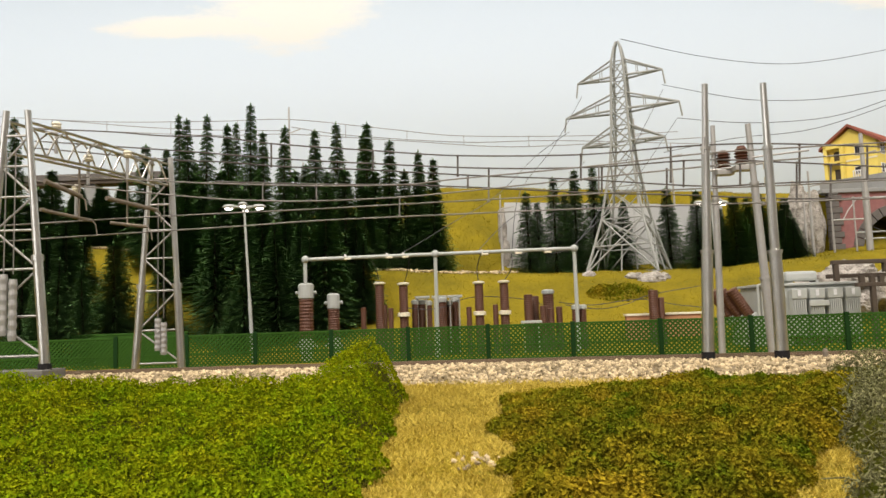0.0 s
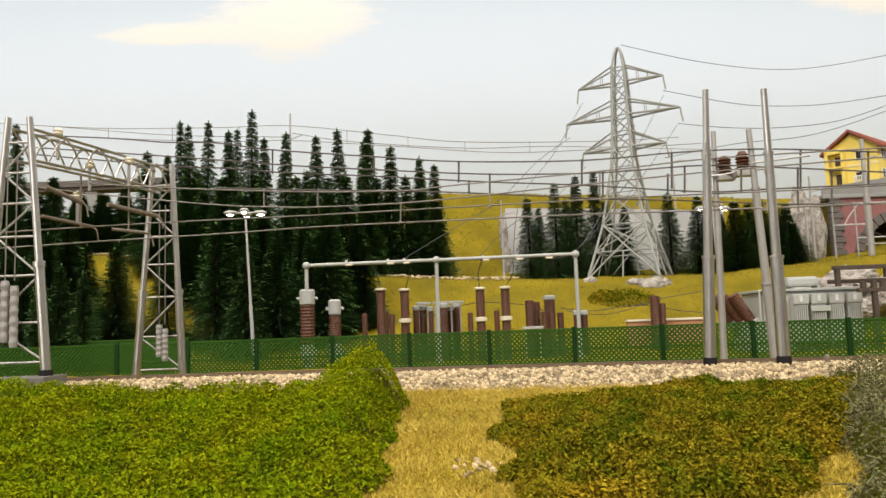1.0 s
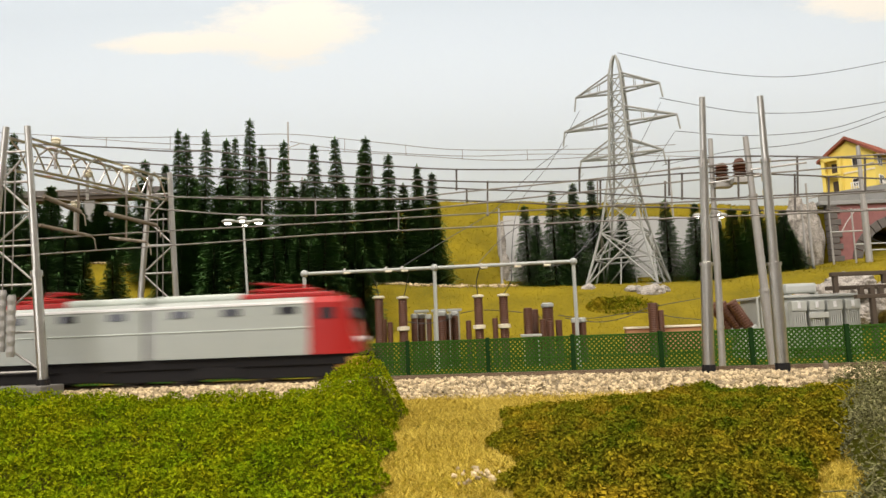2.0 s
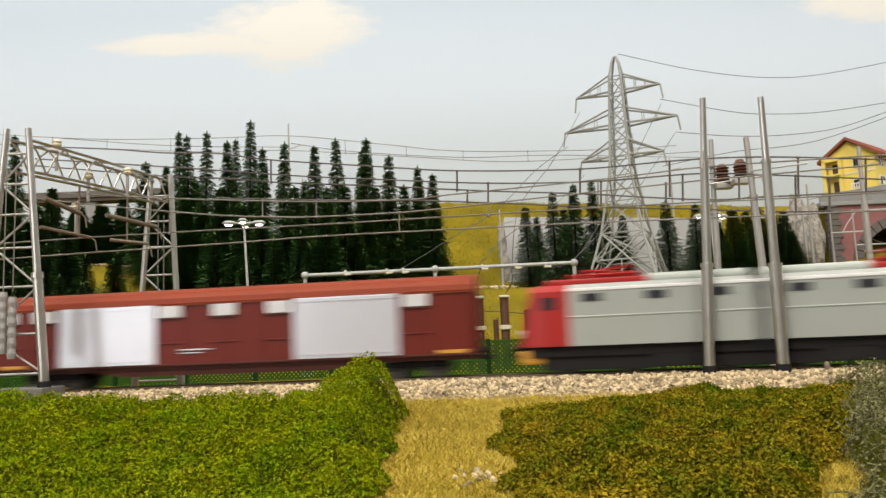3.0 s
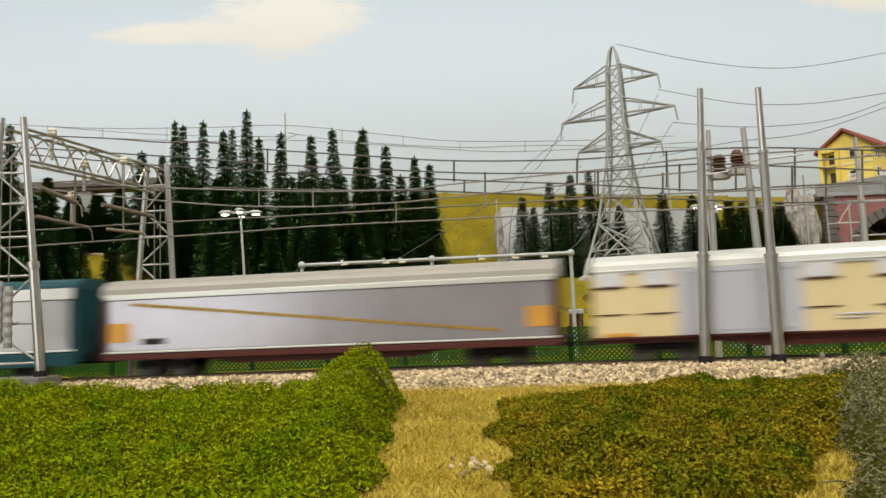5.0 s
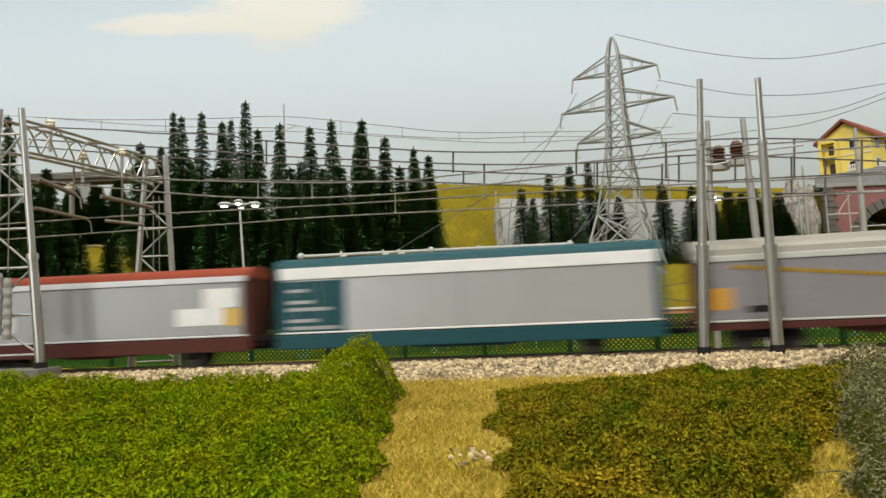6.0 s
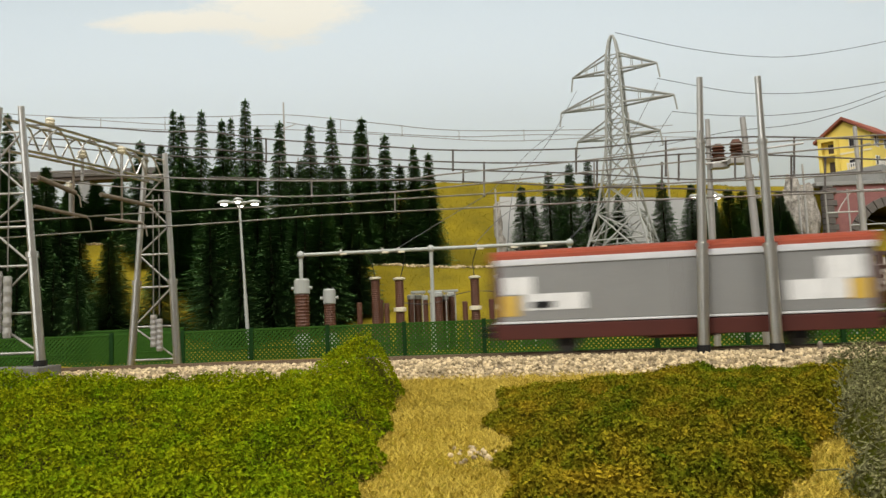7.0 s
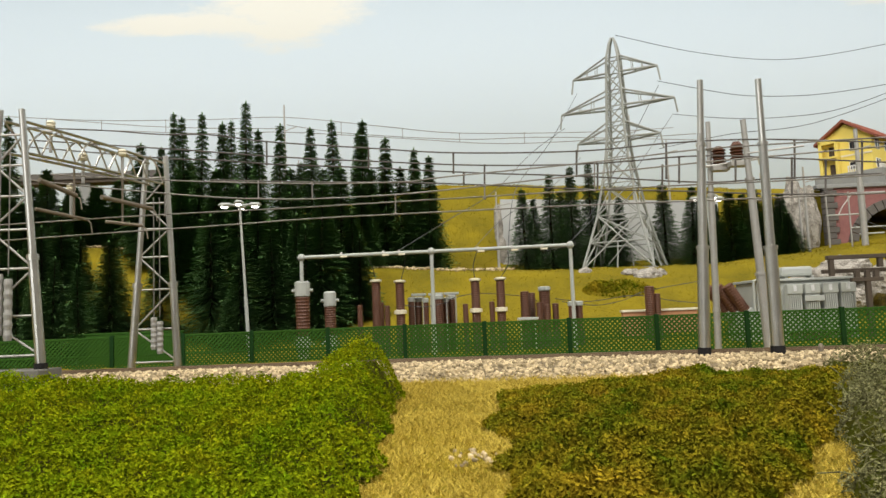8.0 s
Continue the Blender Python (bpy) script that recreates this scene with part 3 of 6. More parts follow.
    for x in (-7.0, 0, 7.0):
        bogie(t, x, 2.9, 0.7)
        for y in (-1.22, 1.22):
            part("bogie_side", box(B(), x - 2.5, x + 2.5, y - 0.08, y + 0.08, 0.16, 0.95, 0.04), BOGIE, t)
    for x in (-3.5, 3.5):
        bm = B()
        for y in (-1.2, 1.2):
            box(bm, x - 1.2, x + 1.2, y - 0.2, y + 0.2, 0.22, 0.9, 0.06)
        part("battery_box", bm, BOGIE, t)
    buffers(t, half - 0.1)
    TRAIN.append((t, 42.9))


loco()
door_van("door_van", BROWN, BROWNROOF, "red-brown bogie van with pale sliding doors and white vents", 17.8)
door_van("door_van", CREAM, SILVERROOF, "cream bogie van with silver roof and pale grey sliding doors", -8.5)
t, half, w = slide_wall("sliding_wall_wagon", LILAC, DULLROOF, UNDER, UNDER, "lilac-grey sliding-wall wagon with a yellow diagonal stripe", -33.95, 22.8, 4.95, 4.15, SILVERROOF, True)
for s in (-1, 1):
    bm = B()
    y = s * (w + 0.105)
    vs = [bm.verts.new((x, y, z)) for x, z in ((-half + 1.6, 3.72), (half - 2.8, 1.72), (half - 2.8, 1.6), (-half + 1.6, 3.55))]
    bm.faces.new(vs)
    bmesh.ops.solidify(bm, geom=bm.faces[:], thickness=0.02)
    part("diagonal_stripe", bm, STRIPE, t, "yellow diagonal stripe")
panel("end_patch", -half + 0.4, -half + 1.55, 1.75, 2.7, w + 0.08, ORANGE, t, 0.02, "orange patch")
panel("end_patch", half - 1.55, half - 0.4, 1.75, 2.7, w + 0.08, ORANGE, t, 0.02, "orange patch")
panel("dark_plate", -half + 2.2, -half + 3.4, 1.6, 1.9, w + 0.08, BOGIE, t, 0.02)
t, half, w = slide_wall("sliding_wall_wagon", PALESIDE, TEAL, TEAL, TEAL, "teal sliding-wall wagon with grey walls and a white band", -55.95, 18.3, 5.15, 4.62, WHITE, False, 0.6, 1.36)
panel("teal_corner", -half + 0.35, -half + 3.55, 1.5, 3.95, w + 0.08, TEAL, t, 0.02, "teal corner panel")
for z, x1 in ((1.6, 3.2), (1.95, 2.1), (2.5, 2.8), (2.85, 1.9), (3.4, 1.6)):
    panel("plain_bar", -half + 0.6, -half + x1, z, z + 0.17, w + 0.1, GREYSIDE, t, 0.015)
t, half, w = slide_wall("sliding_wall_wagon", GREYSIDE, BROWNROOF, UNDER, UNDER, "grey sliding-wall wagon with red-brown roof and white labels", -74.85, 16.5, 4.9, 4.4, VENT, False, 0.32, 1.36)
for x0, x1, z0, z1 in ((-half + 0.5, -half + 1.9, 2.75, 3.55), (-half + 1.5, -half + 4.2, 2.0, 2.75), (half - 3.7, half - 1.3, 2.0, 2.85), (half - 2.3, half - 0.6, 2.85, 3.8)):
    panel("label_plate", x0, x1, z0, z1, w + 0.08, WHITE, t, 0.02, "white label plate")
panel("end_patch", -half + 0.4, -half + 1.2, 1.75, 2.7, w + 0.08, STRIPE, t, 0.02, "yellow-orange patch")
panel("end_patch", half - 1.25, half - 0.5, 1.95, 2.8, w + 0.08, STRIPE, t, 0.02, "yellow-orange patch")
panel("dark_plate", -half + 1.8, -half + 2.8, 2.1, 2.4, w + 0.1, BOGIE, t, 0.02)


# ---- firs ----
def fir_crown(seed, rows, wide):
    """Crown of unit height: whorls of slightly drooping branches, each a spine fringed with fine needles."""
    rng = random.Random(seed)
    verts, faces = [], []
    for i in range(rows):
        f0 = i / rows
        n = max(6, int(16 * (1 - f0) + 6))
        a0 = rng.random() * 6.28
        for k in range(n):
            f = min(0.985, max(0.0, f0 + rng.uniform(-0.6, 0.6) / rows))
            z = 0.03 + 0.96 * f
            r = wide * (0.045 + 0.955 * (1 - f) ** 1.0)
            a = a0 + 6.283 * (k + rng.uniform(-0.4, 0.4)) / n
            ln = r * (rng.uniform(0.66, 1.05) if rng.random() < 0.88 else rng.uniform(1.05, 1.22))
            d = Vector((math.cos(a), math.sin(a), 0))
            s = Vector((-math.sin(a), math.cos(a), 0))
            drop = ln * (rng.uniform(0.2, 0.6) - 0.35 * f ** 3)
            root, tip = Vector((0, 0, z)), d * ln + Vector((0, 0, z - drop))
            for m in range(8):
                g = 0.25 + 0.105 * m
                c = root.lerp(tip, g)
                wd = 0.028 * rng.uniform(0.75, 1.25) * (1.25 - 0.55 * g)
                for side in (-1, 1):
                    e = c + s * side * wd + d * 0.016 + Vector((0, 0, rng.uniform(-0.014, 0.004)))
                    o = len(verts)
                    verts += [c - d * 0.004, c + d * 0.005, e]
                    faces.append((o, o + 1, o + 2))
            o = len(verts)
            verts += [root + s * 0.004, root - s * 0.004, tip + d * 0.008]
            faces.append((o, o + 1, o + 2))
    for k in range(14):
        a = rng.random() * 6.28
        o = len(verts)
        verts += [Vector((0.010 * math.cos(a), 0.010 * math.sin(a), 0.95)), Vector((-0.010 * math.sin(a), 0.010 * math.cos(a), 0.94)), Vector((0.004 * math.cos(a + 1), 0.004 * math.sin(a + 1), 1.0))]
        faces.append((o, o + 1, o + 2))
    return [tuple(v) for v in verts], faces


FIRS = []


def build_firs(label, group, rows):
    for x, y, h, r in rows:
        rng = random.Random(int(x * 31 + y * 7))
        if len(FIRS) < 5:
            f = thing("fir_tree", 0, 0, 0, 0, label, "tree", group)
            vs, fs = fir_crown(11 + len(FIRS), 54, 0.166)
            raw("crown", (np.array(vs) * 10).tolist(), fs, NEEDLE, f)
            bm = B()
            rod(bm, (0, 0, -0.3), (0, 0, 9.7), 0.14, 0.02, n=7)
            part("trunk", bm, BARK, f)
            FIRS.append(f)
        else:
            f = copy_thing(FIRS[rng.randrange(5)], pose(0, 0, 0))
            tagged(f, label, "tree", group)
        f.matrix_basis = pose(x * K, y * K, ground(x, y) * K, rng.uniform(-2, 2), rng.uniform(-2, 2), rng.uniform(0, 360))
        f.scale = (r / 1.55 * 1.36, r / 1.55 * 1.36, h / 10)


WOOD = "tall dark green model fir with dense drooping branches"
build_firs(WOOD, "fir wood", [
    (-28.7, 84.0, 16.0, 1.5),
    (-27.1, 82.0, 15.4, 1.6),
    (-24.9, 80.0, 15.7, 1.6),
    (-22.9, 82.0, 15.1, 1.7),
    (-23.2, 86.0, 15.9, 1.5),
    (-20.2, 80.0, 17.1, 1.8),
    (-18.1, 78.0, 15.2, 1.6),
    (-16.0, 76.0, 16.6, 1.7),
    (-13.8, 84.0, 15.6, 1.9),
    (-11.4, 86.0, 17.1, 1.9),
    (-8.8, 88.0, 18.1, 2.1),
    (-10.1, 92.0, 17.0, 1.5),
    (-6.2, 88.0, 15.8, 2.1),
    (-3.0, 90.0, 15.1, 1.7),
    (-2.2, 94.0, 14.1, 1.5),
    (-1.0, 90.0, 14.1, 2.0),
    (-47.2, 84.0, 14.7, 1.6),
    (-31.4, 80.0, 11.8, 1.8),
    (-29.8, 82.0, 11.6, 1.6),
    (-39.9, 78.0, 9.6, 2.1),
    (-24.2, 66.5, 9.0, 1.7),
    (-28.7, 67.8, 8.6, 1.6),
    (-29.4, 78.0, 7.0, 1.8),
])
build_firs(WOOD, "fir wood", [
    (-28.3, 66.0, 8.5, 2.0),
    (-39.2, 74.0, 10.0, 2.2),
    (-33.5, 68.0, 10.6, 2.2),
    (-39.7, 70.0, 11.2, 2.1),
    (-21.2, 72.0, 13.1, 2.4),
    (-25.5, 76.0, 10.1, 2.2),
    (-17.8, 68.0, 12.7, 2.3),
    (-14.3, 66.0, 10.1, 2.0),
    (-10.6, 67.0, 13.1, 2.4),
    (-9.4, 74.0, 12.7, 2.4),
    (-8.2, 72.0, 9.0, 2.0),
    (-15.1, 78.0, 11.2, 2.1),
    (-7.8, 88.0, 12.0, 2.2),
    (-4.3, 89.0, 12.4, 2.2),
])
build_firs(WOOD, "fir wood", [
    (-44.9, 78.0, 9.5, 2.3),
    (-39.2, 72.0, 9.5, 2.1),
    (-34.2, 66.0, 9.8, 1.7),
    (-40.1, 84.0, 6.9, 2.5),
    (-32.9, 70.0, 7.4, 1.8),
    (-34.3, 64.0, 9.5, 1.6),
    (-38.5, 86.0, 7.3, 2.5),
    (-37.1, 88.0, 8.4, 2.3),
    (-31.7, 84.0, 7.4, 2.2),
    (-30.8, 86.0, 9.8, 2.2),
    (-28.2, 88.0, 11.1, 2.2),
    (-19.7, 66.0, 10.6, 1.9),
    (-20.7, 84.0, 10.3, 2.4),
    (-16.5, 70.0, 10.7, 2.1),
    (-13.1, 70.0, 9.7, 1.9),
    (-10.0, 70.0, 10.2, 2.1),
    (-8.5, 84.0, 9.3, 2.2),
    (-6.0, 90.0, 10.5, 2.3),
    (-15.7, 88.0, 12.2, 2.1),
    (-13.4, 90.0, 12.1, 2.0),
    (-16.8, 64.0, 9.1, 1.7),
    (-28.1, 80.0, 6.3, 2.2),
])
build_firs(WOOD, "fir wood", [
    (-2.7, 90.0, 10.6, 2.3),
    (-0.7, 91.0, 9.8, 2.0),
    (-30.9, 61.0, 8.8, 1.5),
    (-34.2, 62.0, 9.2, 1.6),
    (-28.4, 60.5, 8.0, 1.3),
    (-36.6, 64.0, 9.5, 1.7),
    (-31.7, 60.0, 8.1, 1.3),
    (-36.0, 74.0, 6.1, 2.1),
    (-42.5, 76.0, 6.0, 2.1),
    (-35.6, 86.0, 6.1, 2.4),
    (-25.4, 74.0, 7.6, 1.9),
    (-25.1, 80.0, 7.8, 2.1),
    (-14.8, 72.0, 10.0, 1.9),
    (-11.6, 66.0, 9.5, 1.7),
    (-7.4, 70.0, 7.6, 1.8),
])
build_firs("slim dark green model fir before the grey retaining wall", "firs by the wall", [
    (10.3, 91.0, 10.4, 1.9),
    (11.8, 93.0, 9.1, 1.6),
    (13.3, 90.0, 11.8, 1.9),
    (15.2, 94.0, 10.3, 1.8),
    (15.7, 90.0, 12.7, 1.9),
    (18.7, 93.0, 13.4, 1.9),
    (27.1, 91.0, 10.5, 2.0),
    (30.6, 92.0, 9.8, 2.0),
    (34.2, 94.0, 7.5, 1.9),
    (35.0, 91.0, 8.8, 2.3),
    (38.3, 92.0, 8.7, 2.2),
    (41.8, 93.0, 7.7, 1.9),
    (41.4, 90.0, 5.1, 1.7),
    (20.7, 96.0, 9.8, 1.8),
    (22.8, 97.0, 9.0, 1.8),
    (33.5, 96.0, 8.6, 2.1),
    (38.3, 96.0, 8.1, 2.1),
    (40.6, 94.0, 7.7, 1.9),
])


# ---- foreground: hedges, dry grass ----
def cover(x, y, x0, x1, y0, y1, soft=1.0):
    """1 inside the patch, fading to 0 at its uneven rim."""
    wob = 0.9 * noise.noise((x * 0.35, y * 0.35, 7)) + 0.4 * noise.noise((x * 1.3, y * 1.3, 9))
    d = min(x - x0, x1 - x, y - y0, y1 - y) + wob
    return max(0.0, min(1.0, d / soft))


def left_hedge(x, y):
    top = track_y(x) - 6.6
    c = cover(x, y, -32, -1.6 - 0.03 * (y - 22), 8, top, 1.2)
    bump = 1.55 * math.exp(-(((x + 3.05) / 1.5) ** 4 + ((y - 29.3) / 2.2) ** 2)) + 0.8 * math.exp(-((x + 3.0) ** 2 + (y - 25) ** 2) / 14)
    west = 0.5 * min(1.0, max(0.0, (-x - 11) / 5)) * min(1.0, max(0.0, (y - 24) / 5))
    return c * (0.62 + bump + west + 0.35 * noise.noise((x * 0.3, y * 0.3, 1)) + 0.3 * noise.noise((x * 0.9, y * 0.9, 2)))


def right_hedge(x, y):
    top = track_y(x) - lerp_table(x, [(1, 9.0), (4, 8.0), (7, 6.4), (10, 5.6), (14, 5.4)])
    c = cover(x, y, 0.065 * y, 6.4 + (y - 15) * 0.72, 8, top, 0.9)
    far = 1 - 0.5 * min(1.0, max(0.0, (y - 21) / 5))
    return c * far * (0.6 + 0.3 * noise.noise((x * 0.35, y * 0.35, 4)) + 0.3 * noise.noise((x * 0.9, y * 0.9, 5)))


def lichen(x, y):
    c = cover(x, y, 8.1 + (y - 16) * 0.5, 24, 12, track_y(x) - 4.4, 0.8)
    return c * (1.0 + 0.4 * noise.noise((x * 0.5, y * 0.5, 14)) + 0.4 * noise.noise((x * 1.2, y * 1.2, 15)))


def leafy(name, field, area, count, material, leaf, label, category, seed, under):
    rng = np.random.default_rng(seed)
    x0, x1, y0, y1 = area
    st = 0.3
    gx, gy = np.arange(x0, x1 + st, st), np.arange(y0, y1 + st, st)
    fh = np.array([[field(x, y) for x in gx] for y in gy])
    gh = np.array([[ground(x, y) for x in gx] for y in gy])

    def sample(g, x, y):
        u, v = (x - x0) / st, (y - y0) / st
        i, j = u.astype(int), v.astype(int)
        a, b = u - i, v - j
        return (g[j, i] * (1 - a) + g[j, i + 1] * a) * (1 - b) + (g[j + 1, i] * (1 - a) + g[j + 1, i + 1] * a) * b

    n = count * 3
    x, y = rng.uniform(x0, x1 - st, n), y0 + (y1 - st - y0) * rng.random(n) ** 1.25
    h = sample(fh, x, y)
    ok = np.flatnonzero(h > 0.12)[:count]
    x, y, h = x[ok], y[ok], h[ok]
    n = len(x)
    # clumps: round tufts over the mat, about half a centimetre across
    ls = 0.1
    lx, ly = np.arange(x0, x1 + 3 * ls, ls), np.arange(y0, y1 + 3 * ls, ls)
    lump = np.zeros((len(ly), len(lx)))
    for _ in range(int((x1 - x0) * (y1 - y0) * 3.2)):
        px, py, rad = rng.uniform(x0, x1), rng.uniform(y0, y1), rng.uniform(0.25, 0.75)
        i0, i1 = max(0, int((px - rad - x0) / ls)), int((px + rad - x0) / ls) + 2
        j0, j1 = max(0, int((py - rad - y0) / ls)), int((py + rad - y0) / ls) + 2
        d2 = ((lx[None, i0:i1] - px) ** 2 + (ly[j0:j1, None] - py) ** 2) / rad ** 2
        dome = rad * rng.uniform(0.6, 1.25) * np.sqrt(np.clip(1 - d2, 0, 1))
        lump[j0:j1, i0:i1] = np.maximum(lump[j0:j1, i0:i1], dome)
    gyl, gxl = np.gradient(lump, ls)

    def fine(g):
        u, v = (x - x0) / ls, (y - y0) / ls
        i, j = u.astype(int), v.astype(int)
        a, b = u - i, v - j
        return (g[j, i] * (1 - a) + g[j, i + 1] * a) * (1 - b) + (g[j + 1, i] * (1 - a) + g[j + 1, i + 1] * a) * b

    z = sample(gh, x, y) + h * (1 - 0.5 * rng.random(n) ** 2.2) + (fine(lump) - 0.34) * np.minimum(1, h * 1.4) + rng.normal(0, 0.06, n)
    c = np.stack([x, y, z], 1)
    lean = np.stack([-fine(gxl), -fine(gyl), np.ones(n)], 1)
    lean /= np.linalg.norm(lean, axis=1)[:, None]
    nrm = rng.normal(size=(n, 3)) * 0.7 + lean
    nrm /= np.linalg.norm(nrm, axis=1)[:, None]
    u = np.cross(nrm, rng.normal(size=(n, 3)))
    u /= np.linalg.norm(u, axis=1)[:, None]
    w = np.cross(nrm, u)
    s = (leaf * rng.uniform(0.55, 1.4, n))[:, None]
    quad = np.stack([c - u * s, c + w * s * 0.6 + nrm * s * 0.3, c + u * s, c - w * s * 0.6 + nrm * s * 0.25], 1).reshape(-1, 3)
    o = np.arange(n)[:, None] * 4
    tri = np.concatenate([o + (0, 1, 2), o + (0, 2, 3)]).tolist()
    ob = raw(name, quad, tri, material)
    tagged(ob, label, category, kind="stuff")
    # dark sheet below the leaf layer, following its height
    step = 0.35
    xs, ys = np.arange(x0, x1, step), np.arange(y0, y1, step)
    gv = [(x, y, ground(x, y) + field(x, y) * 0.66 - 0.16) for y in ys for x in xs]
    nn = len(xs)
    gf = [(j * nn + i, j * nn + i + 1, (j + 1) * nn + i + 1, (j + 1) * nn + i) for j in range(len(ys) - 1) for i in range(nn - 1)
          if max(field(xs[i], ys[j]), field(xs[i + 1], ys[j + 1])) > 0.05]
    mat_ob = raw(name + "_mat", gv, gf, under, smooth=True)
    tagged(mat_ob, "dark sheet under the foliage", "foliage mat", kind="stuff")


leafy("green_hedge", left_hedge, (-26, -0.4, 12, 36), 300000, HEDGE, 0.052, "bright green low foliage mat with fine leaves", "hedge", 1, UNDERLAY)
leafy("olive_hedge", right_hedge, (0.4, 18, 12, 32), 200000, HEDGE2, 0.052, "olive and brown scrub with fine dry leaves", "hedge", 2, UNDERLAY)
leafy("lichen_bush", lichen, (6.0, 22, 12, 33), 60000, GREYBUSH, 0.045, "grey-green lichen bush beside the track", "bush", 3, UNDERLAY)


def lichen_twigs():
    rng = random.Random(8)
    bm = B()
    for k in range(700):
        y = rng.uniform(14, 28)
        x = rng.uniform(8.1 + (y - 16) * 0.5, 20)
        if lichen(x, y) < 0.3:
            continue
        p = Vector((x, y, ground(x, y) + lichen(x, y) * rng.uniform(0.5, 0.95)))
        d = Vector((rng.uniform(-1, 1), rng.uniform(-1, 0.4), rng.uniform(0, 1))).normalized()
        for i in range(3):
            q = p + d * rng.uniform(0.15, 0.3)
            rod(bm, p, q, 0.019, 0.014, n=4, caps=False)
            p = q
            d = (d + Vector((rng.uniform(-1, 1), rng.uniform(-1, 1), rng.uniform(-0.7, 0.7)))).normalized()
    tagged(part("lichen_twigs", bm, GREYBUSH), "tangled pale grey-green lichen twigs", "bush", kind="stuff")


lichen_twigs()


def fibres(name, count, area, keep, length, width, material, seed, label, lean=0.6):
    rng = np.random.default_rng(seed)
    x0, x1, y0, y1 = area
    verts, faces = [], []
    made = 0
    while made < count:
        x, y = rng.uniform(x0, x1), rng.uniform(y0, y1)
        if not keep(x, y):
            continue
        made += 1
        z = ground(x, y) - 0.02
        a = rng.random() * 6.28
        ln = length * rng.uniform(0.5, 1.3)
        dx, dy = math.cos(a) * width, math.sin(a) * width
        tx, ty = rng.normal() * ln * lean, rng.normal() * ln * lean
        o = len(verts)
        verts += [(x - dx, y - dy, z), (x + dx, y + dy, z), (x + tx, y + ty, z + ln)]
        faces.append((o, o + 1, o + 2))
    tagged(raw(name, verts, faces, material), label, "grass", kind="stuff")


fibres("dry_grass", 70000, (-3.5, 13, 13, 33), lambda x, y: left_hedge(x, y) < 0.3 and right_hedge(x, y) < 0.42 and y < track_y(x) - 4.4, 0.15, 0.018, DRYGRASS, 4, "dry straw-yellow grass fibres on the slope", 0.9)
fibres("bank_grass", 60000, (-48, 58, 55, 98), lambda x, y: True, 0.15, 0.035, BLADE, 5, "short yellow-green grass fibres on the bank")
fibres("hill_grass", 22000, (-6, 50, 96, 121), lambda x, y: True, 0.2, 0.05, BLADE, 6, "short yellow-green grass fibres on the hill")
fibres("verge_grass", 9000, (-31, 28, 30, 36), lambda x, y: -6.5 < y - track_y(x) < -4.3, 0.2, 0.02, DRYGRASS, 7, "dry grass fibres along the ballast edge")


def path_stones(rng):
    x, y = 0.7 + rng.normal() * 0.3, 20.2 + rng.normal() * 0.3
    return x, y, ground(x, y) + 0.05


scatter_stones("path_stones", 26, path_stones, 0.08, STONE, "few pale stones in the dry grass")


def ledge_stones(rng):
    x = rng.uniform(-42, 8)
    y = 82.6 + rng.normal() * 0.35
    return x, y, ground(x, y) + 0.08


scatter_stones("ledge_ballast", 800, ledge_stones, 0.15, STONE, "pale ballast along the upper ledge")


